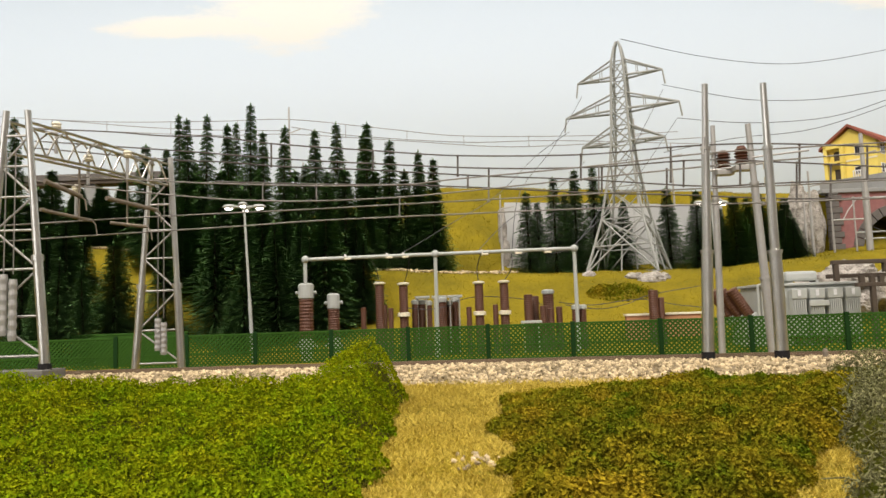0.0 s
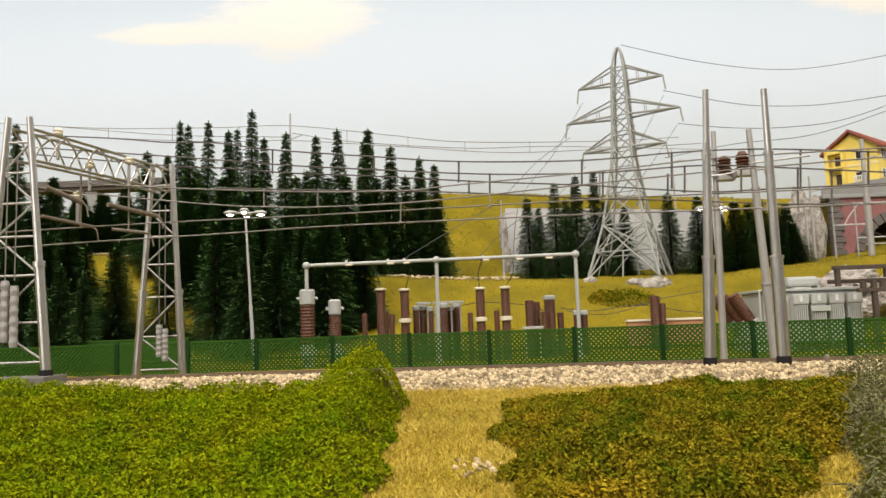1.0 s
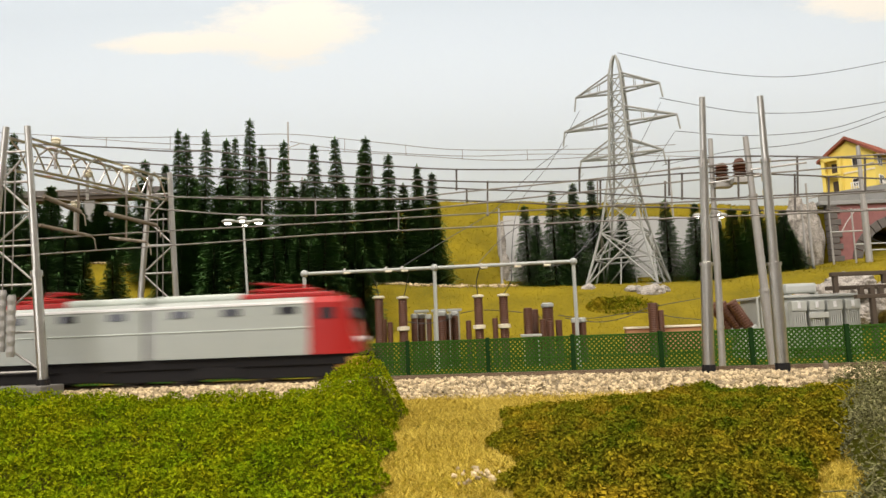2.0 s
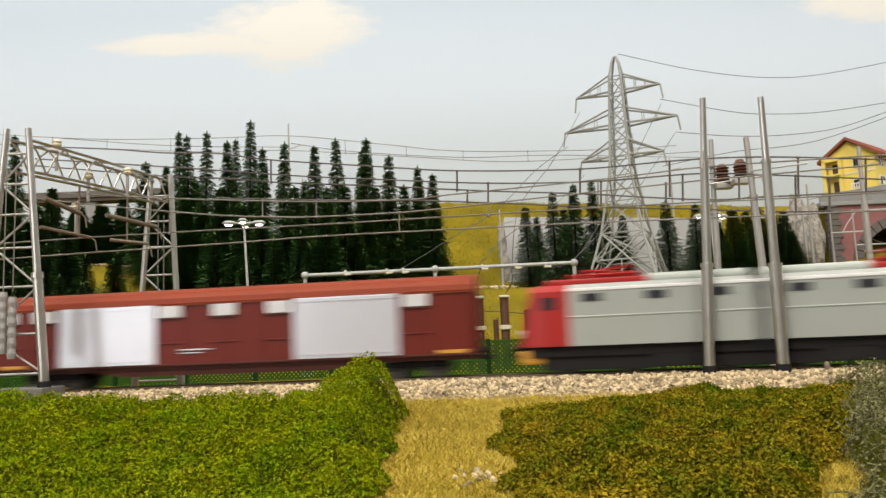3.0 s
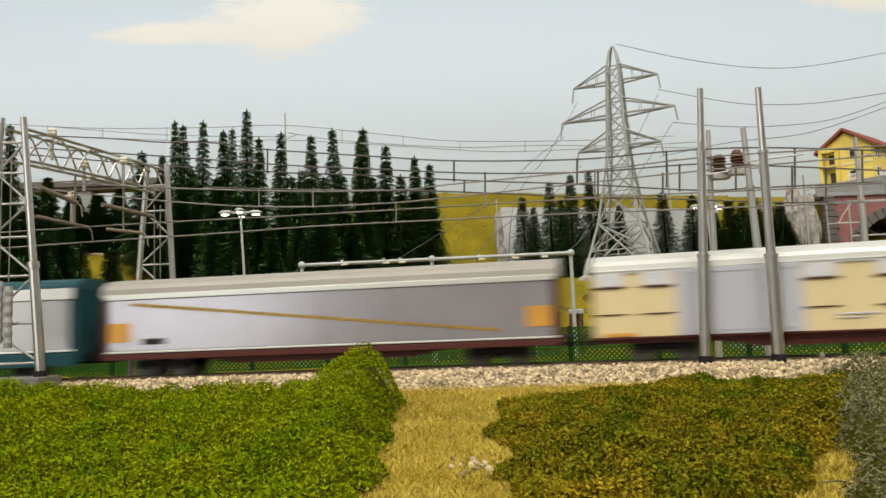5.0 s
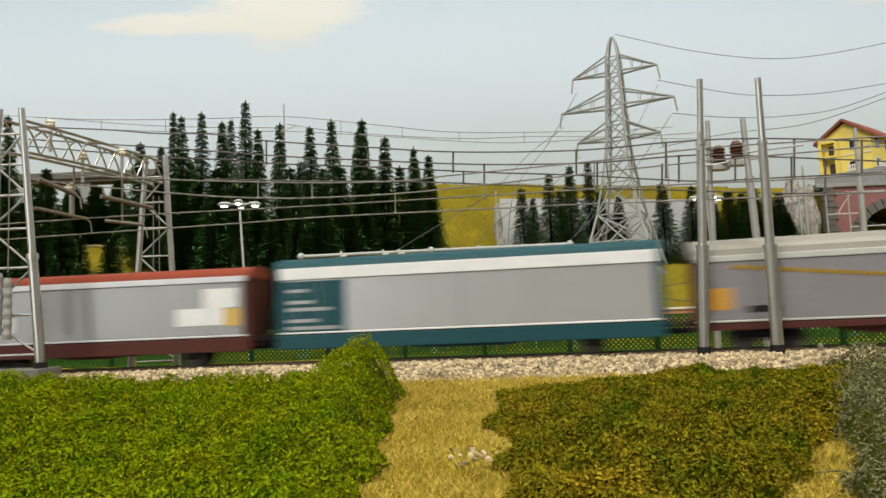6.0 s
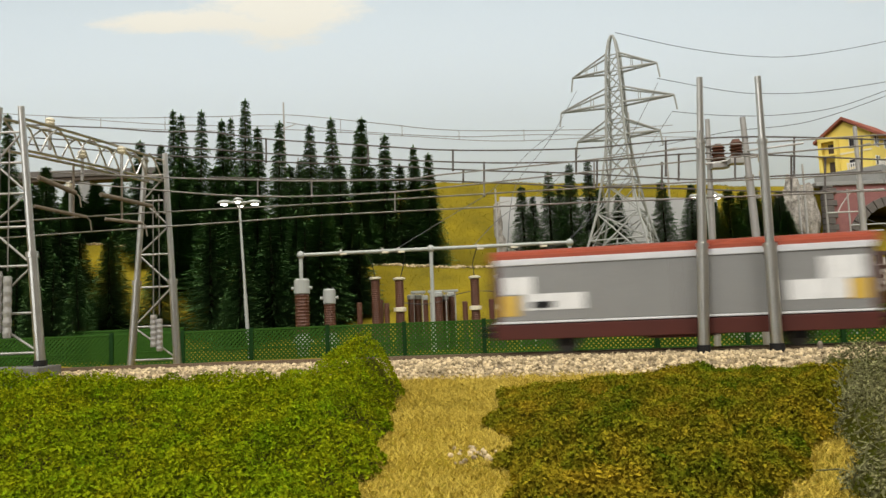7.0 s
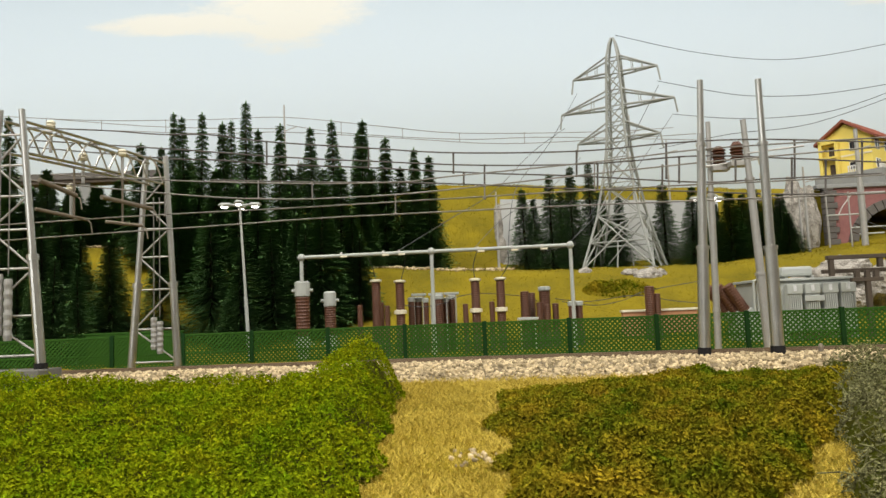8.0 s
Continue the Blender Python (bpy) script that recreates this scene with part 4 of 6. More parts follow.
# ---- fence ----
def build_fence():
    f = thing("lattice_fence", 0, 0, 0, 0, "green plastic lattice fence between the track and the substation", "fence", kind="")
    xs = [-45.5, -40.0, -34.4, -29.0, -23.6, -18.4, -13.4, -7.95, -2.58, 2.81, 8.31, 13.71, 18.96, 24.15, 29.3, 34.4]
    pts = [Vector((x, track_y(x) + 14.5, 0)) for x in xs]
    post = part("post", box(B(), -0.14, 0.14, -0.12, 0.12, -0.95, 1.68, 0.03), FENCEPOST, f)
    for i, p in enumerate(pts):
        o = post if i == 0 else twin(post)
        o.matrix_basis = pose(p.x * K, p.y * K, 0)
    for i, (a, b) in enumerate(zip(pts, pts[1:])):
        d = b - a
        ln = d.length
        m = pose(a.x * K, a.y * K, 0, 0, 0, math.degrees(math.atan2(d.y, d.x)))
        for za, zb in ((1.47, 1.6), (-0.85, -0.55), (0.22, 0.3)):
            part("rail", box(B(), 0.1, ln - 0.1, -0.05, 0.05, za, zb, 0.015), FENCE, f).matrix_basis = m
        verts, faces = [], []
        z0, z1, step, hw = -0.7, 1.48, 0.31, 0.060
        for sgn, yy in ((1, -0.018), (-1, 0.018)):
            k = -(z1 - z0)
            while k < ln:
                p0, p1 = max(k, 0.1), min(k + (z1 - z0), ln - 0.1)
                if p1 - p0 > 0.05:
                    za, zb = z0 + p0 - k, z0 + p1 - k
                    if sgn < 0:
                        za, zb = z0 + z1 - za, z0 + z1 - zb
                    o = len(verts)
                    w = hw * 1.414
                    for yq in (yy - 0.016, yy + 0.016):
                        verts += [(p0, yq, za - w), (p1, yq, zb - w), (p1, yq, zb + w), (p0, yq, za + w)]
                    faces += [(o, o + 1, o + 2, o + 3), (o + 7, o + 6, o + 5, o + 4), (o, o + 4, o + 5, o + 1), (o + 3, o + 2, o + 6, o + 7)]
                k += step
        lat = raw("lattice", verts, faces, FENCE, f)
        lat.matrix_basis = m
    # an inner run of the same fence, set back on the left
    g = thing("lattice_fence", 0, 0, 0, 0, "plain green fence panel behind the front fence", "fence")
    bm = B()
    box(bm, -29, -20, -0.06, 0.06, -0.7, 1.75, 0.03)
    part("panel", bm, FENCE, g)
    bm = B()
    box(bm, -29.1, -19.9, -0.09, 0.09, 1.75, 1.9, 0.03)
    part("cap_rail", bm, FENCE, g)
    g.matrix_basis = pose(0, 58.6 * K, 0, 0, 0, -2.5)


build_fence()


# ---- pylon ----
def build_pylon():
    t = thing("pylon", 21.25, 87.4, 6.75, -27, "pale grey lattice pylon with three pairs of cross arms", "pylon")
    levels = [(0, 3.95), (3.0, 3.15), (6.1, 2.35), (9.8, 1.75), (12.8, 1.3), (15.1, 1.08), (17.0, 1.0), (18.9, 0.93), (20.8, 0.86), (22.7, 0.78), (24.7, 0.68)]
    corner = [(-1, -1), (1, -1), (1, 1), (-1, 1)]
    for cx, cy in corner:
        bm = B()
        path(bm, [(cx * h, cy * h, z) for z, h in levels] + [(cx * 0.36, cy * 0.36, 26.5), (cx * 0.1, cy * 0.1, 27.2)], 0.15, 6)
        part("leg", bm, PYLON, t)
    rod_r = 0.075
    for s in range(4):
        a, b = corner[s], corner[(s + 1) % 4]
        bm = B()
        for i, ((z0, h0), (z1, h1)) in enumerate(zip(levels, levels[1:])):
            if i == 0:
                continue
            rod(bm, (a[0] * h0, a[1] * h0, z0), (b[0] * h1, b[1] * h1, z1), rod_r, n=5)
            rod(bm, (b[0] * h0, b[1] * h0, z0), (a[0] * h1, a[1] * h1, z1), rod_r, n=5)
        (z0, h0), (z2, h2) = levels[0], levels[2]
        rod(bm, (a[0] * h0, a[1] * h0, z0), (b[0] * h2, b[1] * h2, z2), 0.1, n=6)
        rod(bm, (b[0] * h0, b[1] * h0, z0), (a[0] * h2, a[1] * h2, z2), 0.1, n=6)
        hm = levels[1][1]
        rod(bm, (a[0] * hm, a[1] * hm, 3.0), (b[0] * hm, b[1] * hm, 3.0), 0.09, n=6)
        mx, my = (a[0] + b[0]) / 2, (a[1] + b[1]) / 2
        rod(bm, (mx * 3.95, my * 3.95, 0), (mx * hm, my * hm, 3.0), 0.08, n=6)
        for z, h in levels[2:]:
            rod(bm, (a[0] * h, a[1] * h, z), (b[0] * h, b[1] * h, z), rod_r, n=5)
        part("bracing", bm, PYLON, t)
    bm = B()
    box(bm, -4.2, 4.2, -4.2, 4.2, -0.5, -0.02, 0.06)
    part("footing", bm, CONCRETE, t)
    for zc, zt, reach in ((22.9, 24.9, 4.95), (18.9, 20.8, 6.6), (15.1, 17.0, 4.8)):
        hc, ht = np.interp(zc, [l[0] for l in levels], [l[1] for l in levels]), np.interp(zt, [l[0] for l in levels], [l[1] for l in levels])
        for s in (-1, 1):
            bm = B()
            tip = (s * reach, 0, zc + 0.1)
            for y in (-1, 1):
                rod(bm, (s * hc, y * hc, zc), tip, 0.13, n=6)
                rod(bm, (s * ht, y * ht, zt), tip, 0.11, n=6)
                for f in (0.33, 0.6):
                    lo = Vector((s * hc, y * hc, zc)).lerp(Vector(tip), f)
                    hi = Vector((s * ht, y * ht, zt)).lerp(Vector(tip), f)
                    if zc > 18:
                        rod(bm, lo, hi, 0.05, n=5)
            rod(bm, Vector((s * hc, -hc, zc)).lerp(Vector(tip), 0.4), Vector((s * hc, hc, zc)).lerp(Vector(tip), 0.4), 0.06, n=5)
            arm = part("cross_arm", bm, PYLON, t)
            bm = B()
            rod(bm, tip, (s * (reach + 0.25), 0, zc - 1.6), 0.1, n=8)
            part("insulator", bm, PYLON, arm)


build_pylon()


# ---- catenary masts and gantry ----
def tube_mast(name, foot, top, joint, r0, r1, label, collar=True, material=STEEL):
    foot, top = Vector(foot), Vector(top)
    t = thing(name, foot.x, foot.y, foot.z, 0, label, "mast", "catenary masts")
    d = top - foot
    mid = d * joint
    bm = B()
    rod(bm, (0, 0, 0), mid, r0, r0 * 0.97, n=18)
    rod(bm, mid, mid + d * 0.006, r0 * 0.97, r1 * 1.05, n=18)
    part("lower_tube", bm, material, t, smooth=False)
    part("upper_tube", rod(B(), mid, mid + (d - mid) * 0.62, r1, r1 * 0.92, n=18), material, t)
    part("top_tube", rod(B(), mid + (d - mid) * 0.61, d, r1 * 0.78, r1 * 0.68, n=16), material, t)
    if collar:
        part("base_collar", rod(B(), (0, 0, -0.4), d * 0.034, r0 * 1.12, n=18), BOGIE, t, "black base collar")
    for f in (joint * 0.98, joint + (1 - joint) * 0.6):
        part("ring", rod(B(), d * f, d * (f + 0.012), (r0 if f < joint else r1) * 1.13, n=18), material, t)
    return t


m = tube_mast("catenary_mast", (11.25, 33.37, -0.2), (11.91, 33.37, 12.02), 0.39, 0.255, 0.2, "bright steel tube mast with black base collar")
bm = B()
rod(bm, (0.6, 0, 9.0), (0.35, 0, 6.5), 0.05)
rod(bm, (0.42, -0.1, 9.8), (0.34, -0.1, 9.0), 0.08)
part("cable_stay", bm, DULL, m)
tube_mast("catenary_mast", (14.13, 32.65, -0.2), (14.19, 32.65, 11.75), 0.385, 0.27, 0.2, "bright steel tube mast with black base collar")
m = tube_mast("catenary_mast", (16.0, 45, -0.75), (16.35, 45, 13.0), 0.18, 0.2, 0.2, "dull grey mast with brown insulators behind the track", False, DULL)
for x, y, z in ((0.75, -0.3, 11.1), (1.55, -1.0, 11.2)):
    bm = B()
    lathe(bm, [(0.2, z - 0.1)] + [(r, z + 0.09 * i) for i in range(11) for r in ((0.42 if i % 2 else 0.28),)] + [(0.2, z + 1.05)], 16, x, y)
    part("insulator", bm, INSUL, m, "brown ribbed insulator")
    bm = B()
    box(bm, x - 0.5, x + 0.5, y - 0.35, y + 0.35, z - 0.42, z - 0.1, 0.04)
    part("bracket", bm, DULL, m)
part("cross_bar", rod(B(), (-0.4, 0, 11.0), (2.6, -1.6, 11.1), 0.07), DULL, m)
part("cross_bar", rod(B(), (-0.4, 0, 12.0), (1.1, -0.4, 12.1), 0.05), DULL, m)
m = tube_mast("catenary_mast", (17.4, 41.2, -0.7), (16.9, 41.2, 12.1), 0.34, 0.27, 0.22, "dull grey tube mast with sleeve behind the track", False, DULL)
part("cross_bar", rod(B(), (-0.45, -0.2, 10.9), (1.9, -1.7, 10.87), 0.05), DULL, m)
part("cross_bar", rod(B(), (-0.4, 0.2, 8.3), (0.5, 0.2, 8.4), 0.06), DULL, m)
for z in (8.4, 9.4, 10.2):
    bm = B()
    lathe(bm, [(0.06, z), (0.14, z + 0.1), (0.14, z + 0.35), (0.06, z + 0.5)], 10, 0.25, -0.15)
    part("insulator", bm, CREAMY, m, "cream insulator")


bm = B()
lathe(bm, [(0.11, -0.45), (0.12, 0.1), (0.09, 0.2), (0.03, 0.24)], 8)
marker = part("marker_post", bm, RUST)
marker.matrix_basis = pose(15.8 * K, (track_y(15.8) - 1.95) * K, 0)
tagged(marker, "short rusty brown marker post in the ballast", "marker post")


def lattice_mast(name, cx, y, z0, z1, half0, half1, r, cut, label):
    t = thing(name, cx[0], y, z0, 0, label, "mast", "catenary gantry")
    h = z1 - z0
    lean = cx[1] - cx[0]
    at = lambda s, f: Vector((lean * f + s * (half0 + (half1 - half0) * f), 0, h * f))
    for s in (-1, 1):
        bm = B()
        rod(bm, at(s, 0), at(s, cut), r * 1.25, r * 1.2, n=14)
        leg = part("leg", bm, STEEL, t)
        part("upper_leg", rod(B(), at(s, cut), at(s, 1), r * 0.95, r * 0.8, n=14), STEEL, t)
        part("ring", rod(B(), at(s, cut - 0.01), at(s, cut + 0.012), r * 1.5, n=14), STEEL, t)
        part("foot", rod(B(), at(s, 0) - Vector((0, 0, 0.7)), at(s, 0.02), r * 1.6, n=12), BOGIE, t, "dark foot")
    fs = [0.05, 0.2, 0.38, 0.53, 0.66, 0.78, 0.9]
    for i, f in enumerate(fs):
        part("rung", rod(B(), at(-1, f), at(1, f), 0.06, n=8), DULL, t)
        if i + 1 < len(fs):
            a, b = (at(-1, f), at(1, fs[i + 1])) if i % 2 else (at(1, f), at(-1, fs[i + 1]))
            part("diagonal", rod(B(), a, b, 0.055, n=8), DULL, t)
    return t


near = lattice_mast("lattice_mast", (-20.45, -20.5), 36.5, 0.35, 12.85, 1.5, 0.52, 0.19, 0.42, "steel lattice mast on a concrete base")
far = lattice_mast("lattice_mast", (-17.15, -17.0), 46, -0.6, 12.45, 1.4, 0.58, 0.19, 0.4, "steel lattice mast at the far end of the gantry")
for t, xs, z, ln in ((near, (-0.35, 0.1), 1.6, 2.9), (far, (0.1, 0.45), 1.4, 1.9)):
    for i, x in enumerate(xs):
        bm = B()
        n = 12
        lathe(bm, [((0.2 if k % 2 else 0.17), z - 0.25 * i + ln * k / n) for k in range(n + 1)], 12, x, -0.35)
        w = part("counterweight", bm, DULL, t, "stack of grey tensioning weights")
        part("weight_rope", rod(B(), (x, -0.35, z + ln), (x, -0.3, 10.5), 0.03, n=6), WIRE, t)


def build_gantry():
    t = thing("gantry_beam", 0, 0, 0, 0, "bent steel lattice beam across the track", "gantry", "catenary gantry")
    a0, b0 = Vector((-20.4, 36.5, 0)), Vector((-17.0, 46.0, 0))
    at = lambda f, z, s=0: a0.lerp(b0, f) + Vector((s, 0, z))
    for s in (-0.42, 0.42):
        for zz0, zz1 in ((12.3, 12.05), (10.75, 10.75)):
            bm = B()
            pts = [at(f, zz0 + (zz1 - zz0) * f + 0.05 * math.sin(math.pi * f), s) for f in np.linspace(0, 1, 9)]
            path(bm, pts, 0.075, 7)
            part("chord", bm, STEEL, t)
        n = 9
        for i in range(n):
            f0, f1 = i / n, (i + 1) / n
            lo, hi = 10.75, 12.25
            p, q = (at(f0, lo, s), at(f1, hi, s)) if i % 2 else (at(f0, hi, s), at(f1, lo, s))
            m = (p + q) / 2 + Vector((0, 0, 0.28))
            part("lattice_bar", path(B(), [p, m, q], 0.05, 6), STEEL, t)
    for f in (0.2, 0.5, 0.8):
        for z in (10.8, 12.25):
            part("cross_tie", rod(B(), at(f, z, -0.45), at(f, z, 0.45), 0.05, n=6), STEEL, t)
    for x, y, z in ((-20.1, 39.5, 12.7), (-19.2, 41.2, 11.3), (-17.6, 42.5, 11.75), (-19.5, 40.5, 9.5)):
        bm = B()
        lathe(bm, [(0.08, -0.05), (0.2, 0), (0.25, 0.1), (0.2, 0.17), (0.25, 0.26), (0.18, 0.36), (0.08, 0.4)], 14, x, y)
        bmesh.ops.translate(bm, vec=(0, 0, z), verts=bm.verts)
        part("insulator", bm, CREAMY, t, "cream glass insulator")
        part("hanger", rod(B(), (x, y, z), (x, y, z - 1.3), 0.09, n=8), DULL, t)
    for a, b, r in (((-19.9, 38, 9.65), (-19.0, 40, 9.15), 0.15), ((-18.1, 41, 9.2), (-16.9, 45, 9.1), 0.15), ((-20.1, 38, 8.2), (-18.9, 41, 8.0), 0.11), ((-17.9, 41, 7.85), (-16.3, 42, 7.7), 0.11)):
        part("register_arm", rod(B(), a, b, r * 0.85, n=12), RUST, t)
        bm = B()
        path(bm, [Vector(b), Vector(b) + Vector((0.22, 0, -0.2)), Vector(b) + Vector((0.3, 0, -0.75))], 0.04)
        part("steady_arm", bm, RUST, t)
    for p in ((-19.2, 40.2, 10.7), (-17.8, 43, 10.8)):
        part("drop_rod", rod(B(), p, (p[0], p[1], 7.9), 0.06, n=8), RUST, t)


build_gantry()

bm = B()
box(bm, -32, -18.6, 35.6, 37.8, -1.1, 0.32, 0.08)
tagged(part("concrete_platform", bm, PLATFORM), "low grey concrete platform under the gantry mast", "platform")


# ---- wires ----
def smooth_line(pts, n=6):
    pts = [Vector(p) for p in pts]
    out = []
    for i in range(len(pts) - 1):
        p0, p1, p2, p3 = pts[max(i - 1, 0)], pts[i], pts[i + 1], pts[min(i + 2, len(pts) - 1)]
        for k in range(n):
            s = k / n
            out.append(0.5 * (2 * p1 + (p2 - p0) * s + (2 * p0 - 5 * p1 + 4 * p2 - p3) * s * s + (3 * p1 - p0 - 3 * p2 + p3) * s ** 3))
    return out + [pts[-1]]


def build_wires(name, label, lines, r, material, group, droppers=(), rd=0.035):
    obs = []
    for pts in lines:
        t = thing(name, 0, 0, 0, 0, label, "wire", group)
        part("strand", path(B(), smooth_line(pts), r, 6), material, t)
        obs.append(t)
    for a, b in droppers:
        d = part("dropper", rod(B(), a, b, rd, n=6), material, obs[0])
        bm = B()
        for p in (a, b):
            lathe(bm, [(0.03, p[2] - 0.07), (0.075, p[2] - 0.04), (0.075, p[2] + 0.04), (0.03, p[2] + 0.07)], 8, p[0], p[1])
        part("clamp", bm, material, d)


build_wires("contact_wire", "taut bronze catenary wire above the track", [
    [(-25.5, 40.8, 6.92), (-23.6, 40.7, 6.99), (-18.6, 40.3, 7.10), (-11.2, 39.5, 7.19), (-6.4, 38.8, 7.26), (-0.1, 37.7, 7.18), (5.9, 36.6, 7.08), (11.0, 35.5, 6.92), (15.8, 34.3, 6.75), (21.0, 32.9, 6.57)],
    [(-25.8, 41.2, 7.83), (-23.9, 41.1, 7.90), (-15.5, 40.4, 8.00), (-6.5, 39.2, 7.93), (0.5, 38.0, 7.88), (7.6, 36.6, 7.80), (12.2, 35.6, 7.70), (16.0, 34.6, 7.56), (21.3, 33.2, 7.46)],
    [(-21.8, 40.5, 10.20), (-17.4, 40.1, 9.49), (-11.8, 39.5, 8.71), (-8.8, 39.1, 8.42), (-6.4, 38.8, 8.28), (-2.3, 38.1, 8.20), (0.6, 37.6, 8.27), (6.0, 36.6, 8.48), (11.1, 35.4, 8.62), (13.6, 34.9, 8.68), (21.2, 32.9, 8.69)],
    [(-20.8, 40.9, 10.53), (-16.3, 40.4, 10.02), (-11.9, 39.9, 9.59), (-6.4, 39.2, 9.14), (-1.7, 38.4, 8.90), (0.6, 38.0, 9.00), (7.7, 36.6, 9.17), (12.3, 35.6, 9.36), (16.1, 34.6, 9.28), (21.4, 33.2, 9.11)]], 0.036, WIRE, "catenary", [((-2.09, 38.10, 8.19), (-2.12, 38.10, 7.24)), ((-6.40, 38.99, 9.10), (-6.41, 38.99, 8.31)), ((2.35, 37.29, 8.35), (2.33, 37.30, 7.73)), ((7.64, 36.42, 9.11), (7.57, 36.43, 7.76)), ((-9.26, 39.40, 9.34), (-9.27, 39.40, 8.51)), ((-14.34, 40.03, 9.06), (-14.34, 40.03, 7.91))])
build_wires("contact_wire", "taut grey catenary wire over the second line", [
    [(-25.8, 47.8, 15.06), (-20.6, 47.4, 14.56), (-17.2, 47.1, 14.11), (-13.9, 46.8, 13.87), (-10.3, 46.3, 13.18), (-4.0, 45.4, 12.32), (1.1, 44.5, 11.63), (8.1, 43.1, 11.13), (13.2, 41.9, 11.13), (17.5, 40.9, 10.92), (23.2, 39.3, 10.16), (25.0, 38.8, 9.89)],
    [(-26.0, 48.2, 13.91), (-17.0, 47.5, 12.67), (-13.7, 47.1, 12.34), (-9.7, 46.7, 11.81), (-4.4, 45.9, 11.25), (2.7, 44.6, 10.37), (8.1, 43.5, 9.77), (14.4, 42.0, 8.89), (17.5, 41.2, 8.76), (23.3, 39.6, 8.56)],
    [(-25.7, 47.8, 14.25), (-16.9, 47.1, 13.19), (-13.6, 46.7, 12.74), (-8.9, 46.1, 12.09), (-4.0, 45.4, 11.52), (2.8, 44.2, 10.75), (9.0, 42.9, 10.34), (14.4, 41.7, 10.30), (18.8, 40.5, 9.74), (24.9, 38.8, 8.84)],
    [(-14.1, 47.2, 11.11), (-7.6, 46.4, 10.58), (-2.0, 45.5, 10.16), (2.8, 44.6, 9.66), (9.0, 43.3, 8.91), (13.2, 42.3, 8.50), (18.8, 40.9, 7.85), (25.0, 39.1, 7.43)]], 0.042, DARKSTONE, "catenary", [((1.06, 44.74, 11.67), (1.02, 44.74, 10.49)), ((8.09, 43.32, 11.18), (8.02, 43.33, 9.74)), ((2.85, 44.40, 10.79), (2.80, 44.41, 9.62)), ((12.92, 42.21, 11.15), (12.81, 42.24, 9.23)), ((13.55, 42.06, 10.35), (13.46, 42.08, 8.93)), ((9.20, 43.07, 10.33), (9.12, 43.09, 8.87)), ((12.65, 42.27, 9.95), (12.56, 42.30, 8.52)), ((-4.03, 45.62, 12.36), (-4.06, 45.62, 11.18)), ((-10.38, 46.54, 13.23), (-10.40, 46.55, 11.81)), ((19.34, 40.56, 10.72), (19.19, 40.60, 8.61)), ((19.14, 40.62, 9.75), (19.00, 40.65, 7.80)), ((16.39, 41.34, 9.94), (16.31, 41.36, 8.70)), ((22.47, 39.69, 10.31), (22.34, 39.73, 8.55)), ((20.72, 40.18, 9.45), (20.59, 40.22, 7.74)), ((1.62, 44.63, 10.41), (1.59, 44.64, 9.81))], 0.055)
build_wires("feeder_wire", "thin grey far catenary wire on the upper line", [
    [(-62.1, 101.0, 31.74), (-59.0, 101.0, 31.55), (-45.3, 101.0, 30.37), (-30.1, 101.0, 29.90), (-19.8, 101.0, 29.77), (-7.3, 101.0, 28.08), (3.3, 101.0, 26.70), (21.4, 101.0, 26.13), (32.0, 101.0, 26.29)],
    [(-62.0, 101.0, 30.50), (-59.0, 101.0, 30.23), (-44.5, 101.0, 29.02), (-30.1, 101.0, 27.96), (-19.9, 101.0, 27.75), (-4.3, 101.0, 26.27), (9.2, 101.0, 25.02), (24.4, 101.0, 25.10), (35.0, 101.0, 25.34)],
    [(-19.8, 101.0, 28.76), (-11.9, 101.0, 27.31), (3.2, 101.0, 25.85), (15.3, 101.0, 25.65), (35.0, 101.0, 24.49)],
    [(-51.4, 101.0, 30.82), (-36.2, 101.0, 29.11), (-19.9, 101.0, 28.22)]], 0.045, WIRE, "far catenary",
    [((x, 101.0, a), (x, 101.0, b)) for x, a, b in ((-52, 30.95, 29.65), (-44.6, 30.35, 29.05), (-36, 30.08, 28.4), (-27, 29.86, 27.9), (-12.5, 28.8, 27.05), (-4.3, 27.66, 26.3), (3.3, 26.7, 25.55), (12.0, 26.4, 25.05), (21.4, 26.15, 25.1))], 0.04)
build_wires("power_cable", "thin dark sagging power cable from the pylon", [
    [(21.8, 88.0, 34.54), (30.5, 88.0, 32.23), (39.1, 88.0, 30.90), (46.4, 88.0, 31.11), (57.9, 88.0, 32.90)],
    [(26.4, 88.0, 28.82), (34.1, 88.0, 27.05), (38.7, 88.0, 26.48), (46.0, 88.0, 26.49), (57.4, 88.0, 27.85)],
    [(27.9, 88.0, 24.77), (34.6, 88.0, 23.99), (41.2, 88.0, 23.89), (47.9, 88.0, 24.66), (57.4, 88.0, 27.71)],
    [(26.1, 88.0, 20.72), (34.5, 88.0, 22.11), (44.4, 88.0, 23.03), (57.4, 88.0, 27.03)]], 0.036, DARKWIRE, "pylon cables")
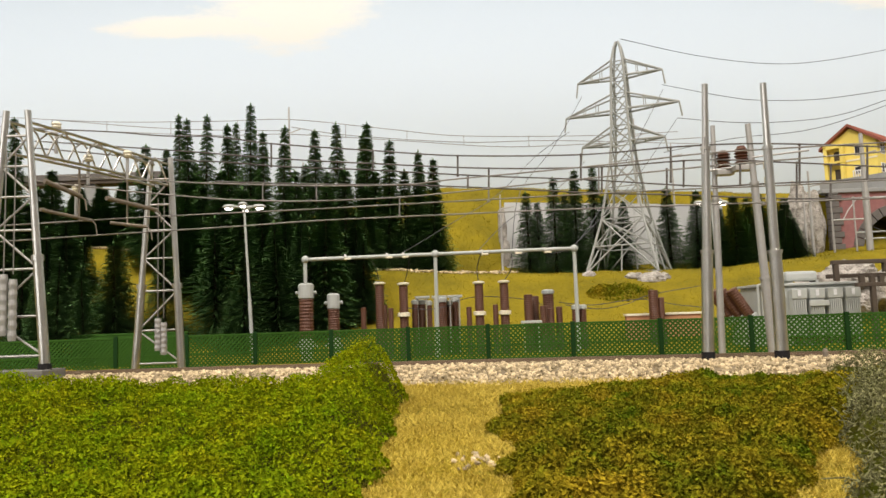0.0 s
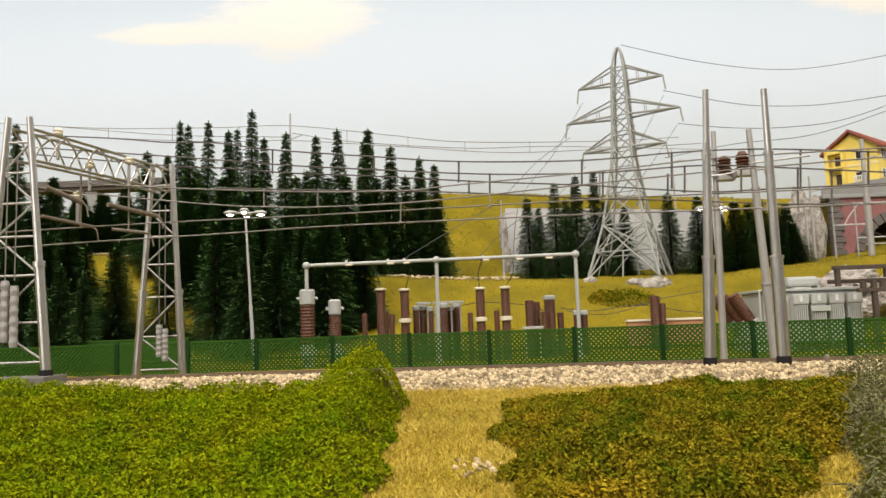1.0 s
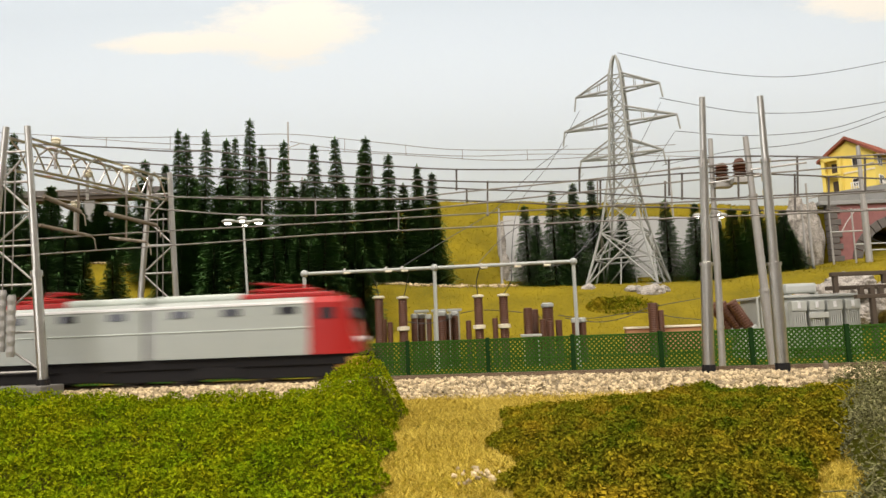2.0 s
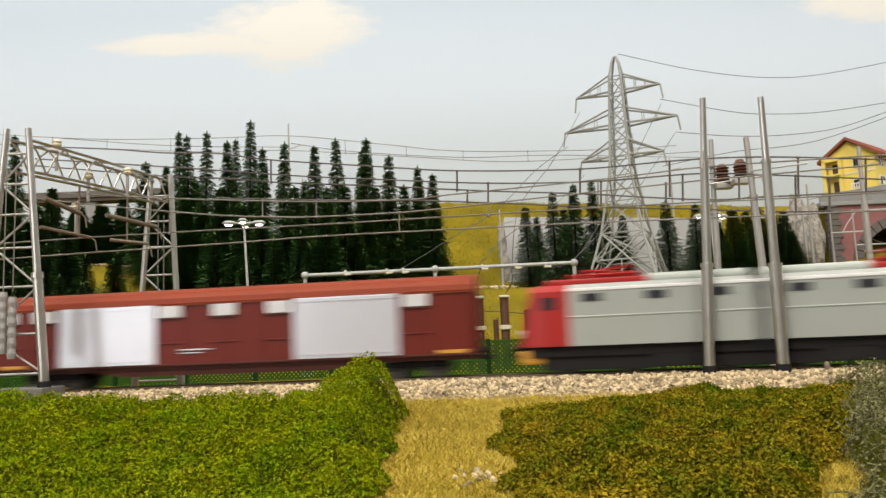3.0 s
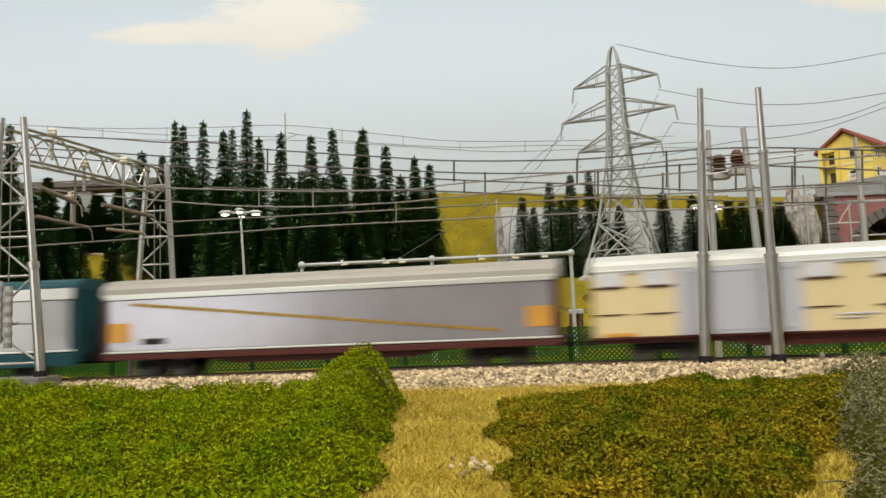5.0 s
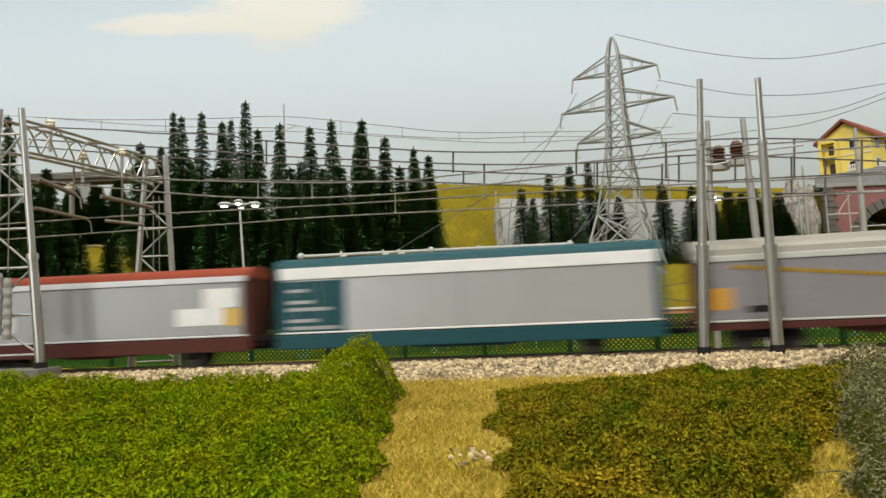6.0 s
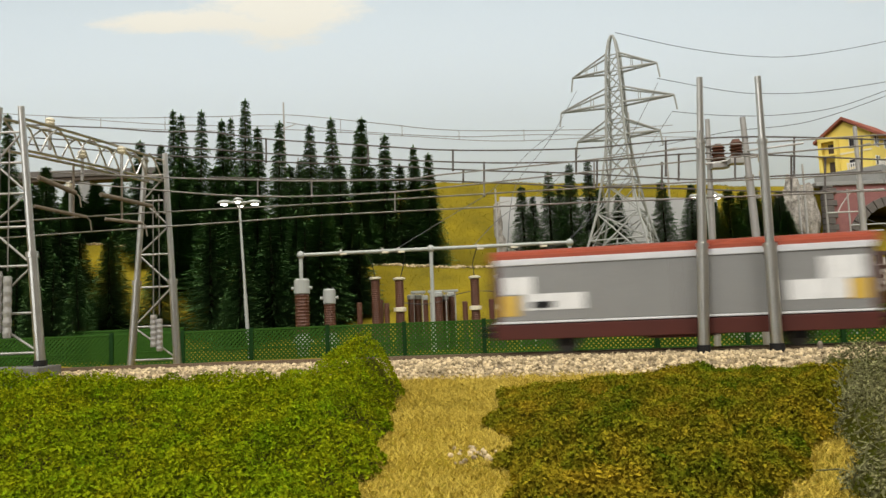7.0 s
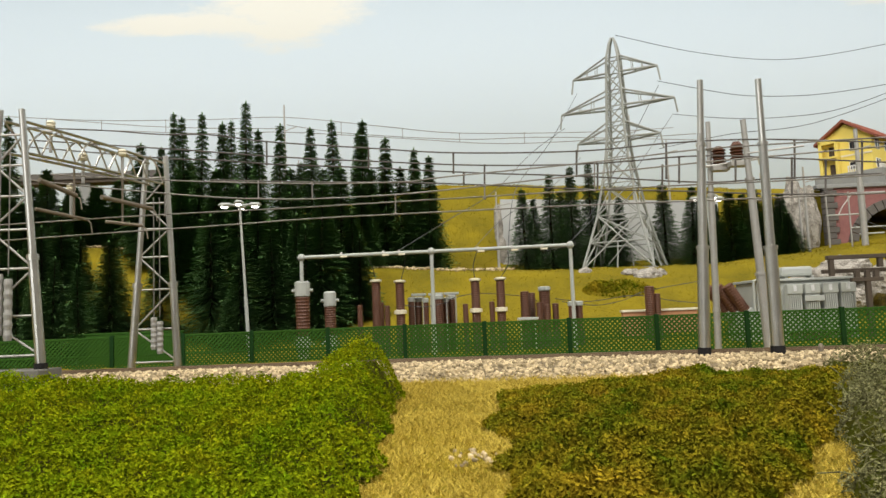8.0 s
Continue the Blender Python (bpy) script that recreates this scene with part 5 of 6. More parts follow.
build_wires("power_cable", "thin dark cable running down to the substation", [
    [(15.2, 88.0, 23.53), (10.3, 80.0, 19.18), (5.2, 70.0, 13.44), (0.8, 62.0, 9.92), (-3.3, 57.0, 6.99)],
    [(16.9, 88.0, 27.67), (12.1, 80.0, 20.03), (7.3, 70.0, 13.63), (5.1, 57.0, 6.69)],
    [(16.7, 87.0, 19.84), (11.3, 76.0, 14.52), (5.8, 66.0, 10.51), (2.3, 57.0, 6.79)],
    [(26.5, 88.0, 28.28), (18.0, 75.0, 16.38), (11.3, 62.0, 8.39), (8.0, 57.0, 6.68)],
    [(27.8, 88.0, 24.57), (19.6, 75.0, 15.75), (12.3, 62.0, 9.28), (9.1, 57.0, 6.77)]], 0.03, DARKWIRE, "pylon cables")
build_wires("ground_cable", "thin black cable of the substation", [
    [(9.4, 60.0, 2.91), (12.4, 62.0, 2.54), (14.9, 63.0, 2.88), (17.1, 64.0, 3.58), (21.4, 64.0, 4.19)],
    [(8.9, 60.0, 3.15), (11.9, 62.0, 2.87), (15.9, 63.0, 3.22), (19.4, 64.0, 2.66), (21.5, 62.0, 2.31)],
    [(-2.9, 58.0, 3.08), (-1.2, 58.0, 2.90), (0.5, 58.0, 3.18)],
    [(-4.9, 58.0, 5.07), (-5.1, 57.5, 6.12), (-5.5, 57.0, 6.94)],
    [(-3.0, 58.0, 5.00), (-2.7, 57.5, 5.90), (-2.5, 57.0, 6.96)],
    [(2.6, 58.0, 4.89), (2.5, 57.5, 5.85), (2.8, 57.0, 6.86)],
    [(4.5, 58.0, 4.83), (5.1, 57.5, 5.76), (5.1, 57.0, 6.78)],
    [(0.6, 59.0, 3.41), (2.7, 59.0, 3.77), (6.3, 60.0, 3.46), (7.6, 60.0, 2.98)]], 0.03, DARKWIRE, "substation cables")

for x, y, z0, z1, r in ((-19.9, 100.0, 12.25, 31.18, 0.16), (6.8, 88.0, 7.41, 16.40, 0.13), (43.6, 90.0, 7.85, 18.27, 0.16), (43.8, 92.0, 8.15, 16.10, 0.14), (46.9, 84.0, 8.61, 21.22, 0.30), (48.1, 94.0, 8.93, 15.59, 0.10), (-24.4, 90.0, 10.77, 19.55, 0.10), (-17.4, 96.0, 13.21, 22.75, 0.12), (28.5, 110.0, 20.59, 30.62, 0.12), (25.4, 112.0, 21.05, 28.87, 0.12), (34.3, 112.0, 20.74, 27.10, 0.12), (-9.0, 98.0, 11.67, 19.75, 0.10)):
    z0 = min(z0, ground(x, y) + 0.1)
    t = thing("line_mast", x, y, z0, 0, "slim grey mast of the upper line", "mast", "upper line masts")
    h = z1 - z0
    part("lower_pole", rod(B(), (0, 0, -0.3), (0, 0, h * 0.5), r * 1.2, n=10), DULL, t)
    part("upper_pole", rod(B(), (0, 0, h * 0.5), (0, 0, h), r * 0.9, r * 0.7, n=10), DULL, t)
    if h > 7:
        part("bracket", rod(B(), (-0.1, 0, h * 0.82), (1.6, 0, h * 0.85), 0.07, n=6), DULL, t)


# ---- substation ----
def portal_frame():
    t = thing("busbar_portal", 0, 57, 0, 0, "grey tubular busbar frame on three posts", "busbar frame")
    beam = part("beam", rod(B(), (-10.3, 0, 6.9), (9.77, 0, 7.05), 0.135, n=14), LIGHTGREY, t)
    for x, z0, z1 in ((-10.3, 4.9, 6.9), (-0.6, -0.7, 6.98), (9.77, -0.7, 7.04)):
        part("post", rod(B(), (x, 0, z0), (x, 0, z1), 0.14, n=14), LIGHTGREY, t)
        bm = B()
        bmesh.ops.create_uvsphere(bm, u_segments=14, v_segments=9, radius=0.29, matrix=Matrix.Translation((x, 0, z1)))
        part("joint_ball", bm, LIGHTGREY, t, smooth=True)
    for x in (-7.3, -4.2, -3.0, 2.9, 5.4, 7.6):
        bm = B()
        rod(bm, (x - 0.08, 0, 6.97), (x + 0.08, 0, 6.97), 0.23, n=12)
        part("clamp", bm, DULL, t)
        bm = B()
        box(bm, x - 0.05, x + 0.45, -0.28, -0.14, 6.76, 6.9, 0.04)
        part("terminal", bm, CREAMY, t, "pale terminal")


portal_frame()


def ribbed(z0, z1, r, n):
    """Stacked sheds of an insulator."""
    out = [(r * 0.6, z0)]
    for i in range(n):
        z = z0 + (z1 - z0) * (i + 0.5) / n
        out += [(r * 0.93, z - 0.32 * (z1 - z0) / n), (r, z), (r * 0.93, z + 0.32 * (z1 - z0) / n)]
    return out + [(r * 0.6, z1)]


def bushing(kind, x, y, top, r):
    t = thing("insulator_post", x, y, -0.72, 0, "brown ribbed insulator post of the substation", "insulator", "substation insulators")
    h = top + 0.72
    body_top = h - (0.22 if kind == "cap" or kind == "collar" else 0.36 if kind == "grey" else 0.0)
    part("stand", box(B(), -r * 0.9, r * 0.9, -r * 0.9, r * 0.9, 0, 1.3, 0.04), TIMBER, t)
    part("shaft", lathe(B(), ribbed(1.3, body_top, r, max(8, int((body_top - 1.3) / 0.14))), 14), INSUL, t)
    if kind in ("cap", "collar"):
        part("cap", lathe(B(), [(r * 1.0, body_top), (r * 1.35, body_top + 0.05), (r * 1.35, h - 0.06), (r * 0.8, h)], 14), CREAMY, t, "pale cap")
    if kind == "collar":
        z = h - 2.6
        part("collar", lathe(B(), [(r * 0.9, z), (r * 1.4, z + 0.04), (r * 1.4, z + 0.3), (r * 0.9, z + 0.34)], 12), CREAMY, t, "pale collar with lug")
    if kind == "grey":
        part("cap", lathe(B(), [(r * 1.05, body_top), (r * 1.12, body_top + 0.05), (r * 1.12, h - 0.08), (r * 0.7, h)], 14), LIGHTGREY, t, "light grey cap")
    return t


for row in (
    ("plain", -6.1, 57.5, 3.2, 0.21),
    ("cap", -4.9, 58.0, 5.1, 0.34),
    ("plain", -4.1, 58.0, 3.1, 0.21),
    ("collar", -3.1, 58.0, 5.0, 0.34),
    ("plain", -4.7, 60.0, 3.4, 0.22),
    ("grey", -2.3, 59.0, 3.7, 0.26),
    ("grey", -1.8, 59.5, 3.7, 0.31),
    ("grey", -1.2, 59.0, 3.6, 0.22),
    ("grey", -0.2, 59.0, 3.8, 0.35),
    ("grey", 0.3, 59.5, 3.6, 0.26),
    ("grey", 0.8, 60.0, 3.8, 0.27),
    ("plain", 1.8, 58.0, 3.0, 0.21),
    ("collar", 2.6, 58.0, 4.9, 0.34),
    ("plain", 3.8, 58.0, 3.1, 0.21),
    ("collar", 4.5, 58.0, 4.9, 0.34),
    ("plain", 6.4, 59.0, 3.8, 0.35),
    ("plain", 7.0, 60.0, 3.7, 0.35),
    ("grey", 8.2, 61.0, 4.2, 0.45),
    ("plain", 7.5, 59.0, 2.9, 0.26),
    ("plain", 8.1, 59.0, 2.7, 0.26),
    ("plain", 8.8, 59.5, 2.8, 0.26),
    ("grey", 10.0, 59.0, 2.9, 0.30),
    ("grey", 10.6, 59.5, 2.9, 0.31),
    ("plain", 16.8, 62.0, 3.9, 0.41),
    ("plain", 17.4, 62.0, 3.3, 0.27)):
    bushing(*row)


def breaker(x, y, top, r, label):
    t = thing("circuit_breaker", x, y, -0.72, 0, label, "circuit breaker", "substation switchgear")
    h = top + 0.72
    part("tank", lathe(B(), [(r * 0.9, 0.6), (r, 0.7), (r, 1.75), (r * 0.95, 1.8)], 18), LIGHTGREY, t, "grey lower tank")
    part("stand", box(B(), -r * 0.7, r * 0.7, -r * 0.7, r * 0.7, 0, 0.6), DULL, t)
    part("shaft", lathe(B(), ribbed(1.8, h - 1.15, r * 1.0, 12), 18), INSUL, t)
    part("head", lathe(B(), [(r * 0.95, h - 1.15), (r * 1.05, h - 1.1), (r * 1.05, h - 0.12), (r * 0.8, h)], 18), LIGHTGREY, t, "grey head")
    for s in (-1, 1):
        for z in (1.2, h - 0.7):
            part("lug", rod(B(), (s * r, 0, z), (s * (r + 0.22), 0, z), 0.13, n=10), LIGHTGREY, t)


breaker(-10.35, 57.4, 5.15, 0.55, "brown and grey circuit breaker with two grey tanks")
breaker(-8.4, 58.0, 4.35, 0.45, "smaller brown and grey circuit breaker")
def disconnector(x0, x1, y, z):
    t = thing("disconnector", 0, 0, 0, 0, "light grey disconnector bar on thin stands", "disconnector", "substation switchgear")
    part("bar", box(B(), x0, x1, y, y + 0.28, z, z + 0.2, 0.04), LIGHTGREY, t)
    for x in (x0 + 0.15, x1 - 0.3):
        part("stand", box(B(), x, x + 0.1, y + 0.08, y + 0.18, -0.75, z), DULL, t)


disconnector(5.7, 7.3, 58.2, 1.6)
for x in (-2.3, -1.0, 0.2):
    disconnector(x, x + 1.15, 58.8, 3.75)


def transformer():
    t = thing("transformer", 0, 0, -0.4, 0, "large grey power transformer with radiator fins", "transformer")
    part("tank", box(B(), 23.6, 31.0, 57.4, 61.5, -0.7, 4.1, 0.12), LIGHTGREY, t)
    part("lid", box(B(), 23.4, 31.2, 57.2, 61.7, 4.1, 4.3, 0.05), LIGHTGREY, t)
    part("conservator", box(B(), 26.2, 28.6, 58.8, 60.2, 4.5, 5.25, 0.2), LIGHTGREY, t)
    for x in (26.5, 28.5):
        part("conservator_foot", box(B(), x, x + 0.25, 59.0, 60.0, 4.28, 4.55), LIGHTGREY, t)
    for i in range(4):
        x0 = 25.6 + i * 1.32
        rad = part("radiator", box(B(), x0, x0 + 1.05, 56.75, 57.38, 0.2, 3.75, 0.05), LIGHTGREY, t, "finned radiator")
        for k in range(6):
            xf = x0 + 0.1 + k * 0.15
            part("fin", box(B(), xf, xf + 0.08, 56.6, 56.76, 0.3, 3.05), LIGHTGREY, rad)
        part("header", box(B(), x0 - 0.04, x0 + 1.09, 56.62, 57.0, 3.1, 3.85, 0.06), LIGHTGREY, rad)
        part("cap", box(B(), x0 + 0.38, x0 + 0.6, 56.56, 56.64, 3.3, 3.75), VENT, rad)
    part("name_plate", box(B(), 26.75, 28.2, 56.5, 56.6, 2.55, 2.95, 0.03), LIGHTGREY, t)
    bm = B()
    for i, (x, a) in enumerate(((23.0, -32), (22.55, -34), (22.1, -36))):
        b2 = B()
        lathe(b2, ribbed(0, 2.4, 0.42, 12), 14)
        bmesh.ops.transform(b2, matrix=pose(x, 58.3 + 0.7 * i, 2.0, 0, a, 0), verts=b2.verts)
        o = part("bushing", b2, INSUL, t, "tilted brown bushing")
        b2 = B()
        lathe(b2, [(0.5, -0.55), (0.55, -0.5), (0.55, 0), (0.4, 0.06)], 14)
        bmesh.ops.transform(b2, matrix=pose(x, 58.3 + 0.7 * i, 2.0, 0, a, 0), verts=b2.verts)
        part("turret", b2, LIGHTGREY, o, "light grey turret")
    part("turret_base", box(B(), 22.4, 23.8, 57.8, 60.5, -0.7, 1.6, 0.1), LIGHTGREY, t)
    part("side_pipe", path(B(), [(23.3, 57.3, 1.0), (23.3, 57.2, 4.2), (24.5, 57.2, 4.6)], 0.1, 8), LIGHTGREY, t)
    bm.free()


transformer()


def low_wall(x0, x1, y, z, label):
    t = thing("low_wall", 0, 0, 0, 0, label, "wall", "substation walls")
    part("wall", box(B(), x0, x1, y, y + 0.6, -0.8, z - 0.18), BRICKWALL, t)
    part("coping", box(B(), x0 - 0.1, x1 + 0.1, y - 0.1, y + 0.7, z - 0.18, z, 0.03), CREAMY, t, "pale coping")


low_wall(14.8, 20.9, 63, 2.05, "low orange-brown wall with a pale coping")
low_wall(30.2, 33.0, 61.5, 2.3, "short orange-brown wall with a pale coping")


def timber_frame():
    t = thing("timber_frame", 0, 0, 0, 0, "dark brown beam frame on posts beside the transformer", "beam frame")
    for x0, x1, y, z in ((28.3, 38, 56, 5.1), (28.6, 38, 57.4, 4.15)):
        part("beam", box(B(), x0, x1, y - 0.2, y + 0.2, z, z + 0.3, 0.04), TIMBER, t)
    part("short_beam", box(B(), 29.7, 32.0, 55.3, 55.7, 3.4, 3.7, 0.04), TIMBER, t)
    for x, y, z0, z1 in ((30.9, 55.5, -0.7, 4.2), (32.9, 56, -0.7, 5.1), (28.6, 56, 3.9, 5.1), (30.2, 55.6, 3.7, 4.2), (31.6, 55.6, 3.7, 4.2), (35.0, 56, -0.7, 5.1), (32.2, 56, 4.45, 5.1), (36.5, 57.4, -0.7, 4.15)):
        part("post", box(B(), x - 0.17, x + 0.17, y - 0.17, y + 0.17, z0, z1, 0.03), TIMBER, t)


timber_frame()


def yard_lamp(x, y, z0, z1, lean, label):
    t = thing("yard_lamp", x, y, z0, 0, label, "lamp post", "yard lamps")
    h = z1 - z0
    part("lower_pole", rod(B(), (0, 0, 0), (lean * 0.42, 0, h * 0.42), 0.14, 0.13, n=12), LIGHTGREY, t)
    part("upper_pole", rod(B(), (lean * 0.42, 0, h * 0.42), (lean, 0, h), 0.1, 0.08, n=12), LIGHTGREY, t)
    for a in (10, 100, 190, 280):
        dx, dy = math.cos(radians(a)), math.sin(radians(a))
        bm = B()
        lathe(bm, [(0.1, -0.06), (0.3, 0.0), (0.36, 0.1), (0.22, 0.24), (0.05, 0.27)], 14)
        bmesh.ops.scale(bm, vec=(1.5, 1.0, 1.0), verts=bm.verts)
        bmesh.ops.transform(bm, matrix=pose(lean + dx * 1.05, dy * 1.05, h + 0.05, 0, 0, a), verts=bm.verts)
        head = part("lamp_head", bm, LIGHTGREY, t, smooth=True)
        bm = B()
        bmesh.ops.create_uvsphere(bm, u_segments=12, v_segments=8, radius=0.2)
        bmesh.ops.scale(bm, vec=(1.4, 1, 0.55), verts=bm.verts)
        bmesh.ops.transform(bm, matrix=pose(lean + dx * 1.1, dy * 1.1, h + 0.0, 0, 0, a), verts=bm.verts)
        part("bulb", bm, LAMPGLOW, head, "glowing white bulb", smooth=True)
        part("arm", rod(B(), (lean, 0, h + 0.1), (lean + dx * 0.9, dy * 0.9, h + 0.15), 0.1, 0.08, n=8), LIGHTGREY, t)


yard_lamp(-14.0, 56, -0.7, 10.75, -0.55, "grey yard lamp with four small lit heads")
yard_lamp(22.9, 64, -0.3, 11.0, -0.2, "grey yard lamp with four small lit heads by the masts")


# ---- rocks, wall, tunnel, house ----
def rock(x, y, z, sx, sy, sz, seed, label, sub=4):
    bm = B()
    bmesh.ops.create_icosphere(bm, subdivisions=sub, radius=1)
    for v in bm.verts:
        p = v.co.copy()
        k = 1 + 0.35 * noise.noise(p * 1.4 + Vector((seed, 0, 0))) + 0.22 * abs(noise.noise(p * 3.2 + Vector((seed, 3, 0)))) + 0.1 * noise.noise(p * 7 + Vector((0, seed, 0)))
        v.co = Vector((p.x * sx * k, p.y * sy * k, p.z * sz * k))
    ob = part("rock", bm, ROCK)
    ob.matrix_basis = pose(x * K, y * K, z * K)
    return tagged(ob, label, "rock", "rocks")


CLIFF = "pale weathered plaster rock beside the tunnel"
for x, y, z, sx, sy, sz, sd in ((45.8, 97.5, 12.0, 2.3, 2, 5.2, 1), (47.2, 98.2, 12.5, 1.6, 1.6, 5.0, 2), (44.4, 98.0, 10.5, 1.6, 1.5, 3.8, 3)):
    rock(x, y, z, sx, sy, sz, sd, CLIFF)
for x, y, z, sx, sy, sz, sd in ((32.5, 66, 3.6, 2.6, 1.6, 1.5, 5), (35.5, 67, 4.6, 2.4, 1.6, 1.3, 6), (38, 66, 3.4, 2.0, 1.5, 1.6, 7), (34, 64.5, 2.2, 1.6, 1.0, 0.9, 8)):
    rock(x, y, z, sx, sy, sz, sd, "white-grey rock on the grassy bank")
for x, y, z, sx, sy, sz, sd in ((15.2, 80.2, 6.1, 0.7, 0.6, 0.65, 10), (21.2, 78.2, 5.5, 1.4, 0.8, 0.75, 11), (19.6, 78.8, 5.9, 1.0, 0.6, 0.4, 12), (22.6, 78.6, 5.7, 0.6, 0.5, 0.5, 13)):
    rock(x, y, z, sx, sy, sz, sd, "small pale rock below the pylon", 3)
for x, y, z, sx, sy, sz, sd in ((7.6, 96.5, 13.5, 0.5, 0.5, 2.6, 20), (7.9, 96.4, 10.5, 0.6, 0.5, 1.6, 21)):
    rock(x, y, z, sx, sy, sz, sd, "pale rock at the end of the wall", 3)


def bank_bush(x, y, w, h, seed):
    rng = random.Random(seed)
    verts, faces = [], []
    for k in range(2600):
        a, r = rng.random() * 6.28, math.sqrt(rng.random())
        px, py = x + w * r * math.cos(a), y + w * 0.45 * r * math.sin(a)
        z = ground(px, py) + h * (1 - r * r) * rng.uniform(0.3, 1.1)
        s = rng.uniform(0.08, 0.18)
        o = len(verts)
        for i in range(3):
            verts.append((px + rng.uniform(-s, s), py + rng.uniform(-s, s), z + rng.uniform(-s, s)))
        faces.append((o, o + 1, o + 2))
    tagged(raw("low_bush", verts, faces, HEDGE2), "low olive-green bush on the bank under the pylon", "bush", kind="stuff")


bank_bush(17.3, 74.5, 3.6, 1.1, 3)
bank_bush(15.6, 75.0, 1.8, 0.9, 4)


def retaining_wall():
    t = thing("retaining_wall", 0, 0, 0, 0, "plain pale grey retaining wall below the hill", "wall", kind="structure")
    bm = B()
    for x0, x1, z0, z1 in ((8.2, 16.6, 17.2, 16.85), (16.64, 25.0, 16.85, 16.45), (25.04, 36.5, 16.45, 15.9)):
        vs = [bm.verts.new((x, y, z)) for y in (99, 99.8) for x, z in ((x0, 5), (x1, 5), (x1, z1), (x0, z0))]
        for q in ((0, 1, 2, 3), (7, 6, 5, 4), (0, 4, 5, 1), (1, 5, 6, 2), (2, 6, 7, 3), (3, 7, 4, 0)):
            bm.faces.new([vs[i] for i in q])
    part("panel", bm, WALLGREY, t)


retaining_wall()


def arch_outline(x0, x1, z0, z1, cx, r, spring, n=20):
    pts = [(x0, z0), (cx - r, z0)]
    pts += [(cx - r * math.cos(a), spring + r * math.sin(a)) for a in np.linspace(0, math.pi, n)]
    return pts + [(cx + r, z0), (x1, z0), (x1, z1), (x0, z1)]


def extrude_y(bm, pts, y0, y1):
    a = [bm.verts.new((x, y0, z)) for x, z in pts]
    b = [bm.verts.new((x, y1, z)) for x, z in pts]
    bm.faces.new(a)
    bm.faces.new(b[::-1])
    n = len(pts)
    for i in range(n):
        bm.faces.new((a[(i + 1) % n], a[i], b[i], b[(i + 1) % n]))
    bmesh.ops.recalc_face_normals(bm, faces=bm.faces)
    return bm


def tunnel():
    cx, r, sp = 57.6, 5.3, 8.6
    t = thing("tunnel_portal", 0.8, 0, 0, 0, "pink brick tunnel portal with dark stone arch and corner blocks", "tunnel portal", kind="structure")
    part("brick_face", extrude_y(B(), arch_outline(49.2, 68, 6, 16.6, cx, r, sp), 97, 98), PINK, t)
    part("coping", box(B(), 47.6, 68.2, 96.7, 98.2, 16.6, 17.1, 0.08), CONCRETE, t)
    n = 17
    for i in range(n):
        a0, a1 = math.pi * (i + 0.06) / n, math.pi * (i + 0.94) / n
        q = [(cx - k * math.cos(a), sp + k * math.sin(a)) for k, a in ((r - 0.02, a0), (r - 0.02, a1), (r + 1.15, a1), (r + 1.15, a0))]
        part("arch_stone", extrude_y(B(), q, 96.75, 97.3), DARKSTONE, t)
    z = 7.0
    while z < 16.4:
        wd = 1.7 if int(z / 0.8) % 2 else 1.3
        part("corner_block", box(B(), 49.2 - 0.75, 49.2 - 0.75 + wd, 96.72, 97.6, z, z + 0.72, 0.06), DARKSTONE, t)
        z += 0.78
    hill = part("tunnel_hill", extrude_y(B(), arch_outline(46.0, 74, 5, 16.55, cx, r + 0.1, sp), 98.05, 124), GRASS)
    tagged(hill, "grassy block of hill over the tunnel", "hill", kind="structure")
    # added black plate closes the bore; its colour stands in for the tunnel's shade
    lin = part("tunnel_end", box(B(), 50, 66, 118, 119, 5, 15), BLACK)
    tagged(lin, "dark end of the tunnel", "tunnel", kind="structure")
    # bracket arms of the catenary before the portal
    c = thing("bracket_arms", 0, 0, 0, 0, "thin pale catenary brackets before the tunnel", "catenary bracket")
    for z, x0, x1 in ((15.2, 48.0, 54.5), (12.6, 47.2, 51.5), (11.0, 50.0, 54.8), (10.2, 51.0, 54.0)):
        part("bracket", rod(B(), (x0, 92.4, z), (x1, 92.4, z + 0.05), 0.09, n=8), LIGHTGREY, c)
    part("stay", path(B(), [(50.5, 92.4, 15.2), (49.2, 92.4, 13.6), (48.6, 92.4, 12.6)], 0.07), DULL, c)
    part("stay", path(B(), [(51.5, 92.4, 13.6), (52.2, 92.4, 11.6), (54.4, 92.4, 10.6)], 0.05), DARKWIRE, c)
    part("upright", rod(B(), (50.0, 92.4, 8.2), (50.0, 92.4, 15.4), 0.1, n=8), DULL, c)


tunnel()


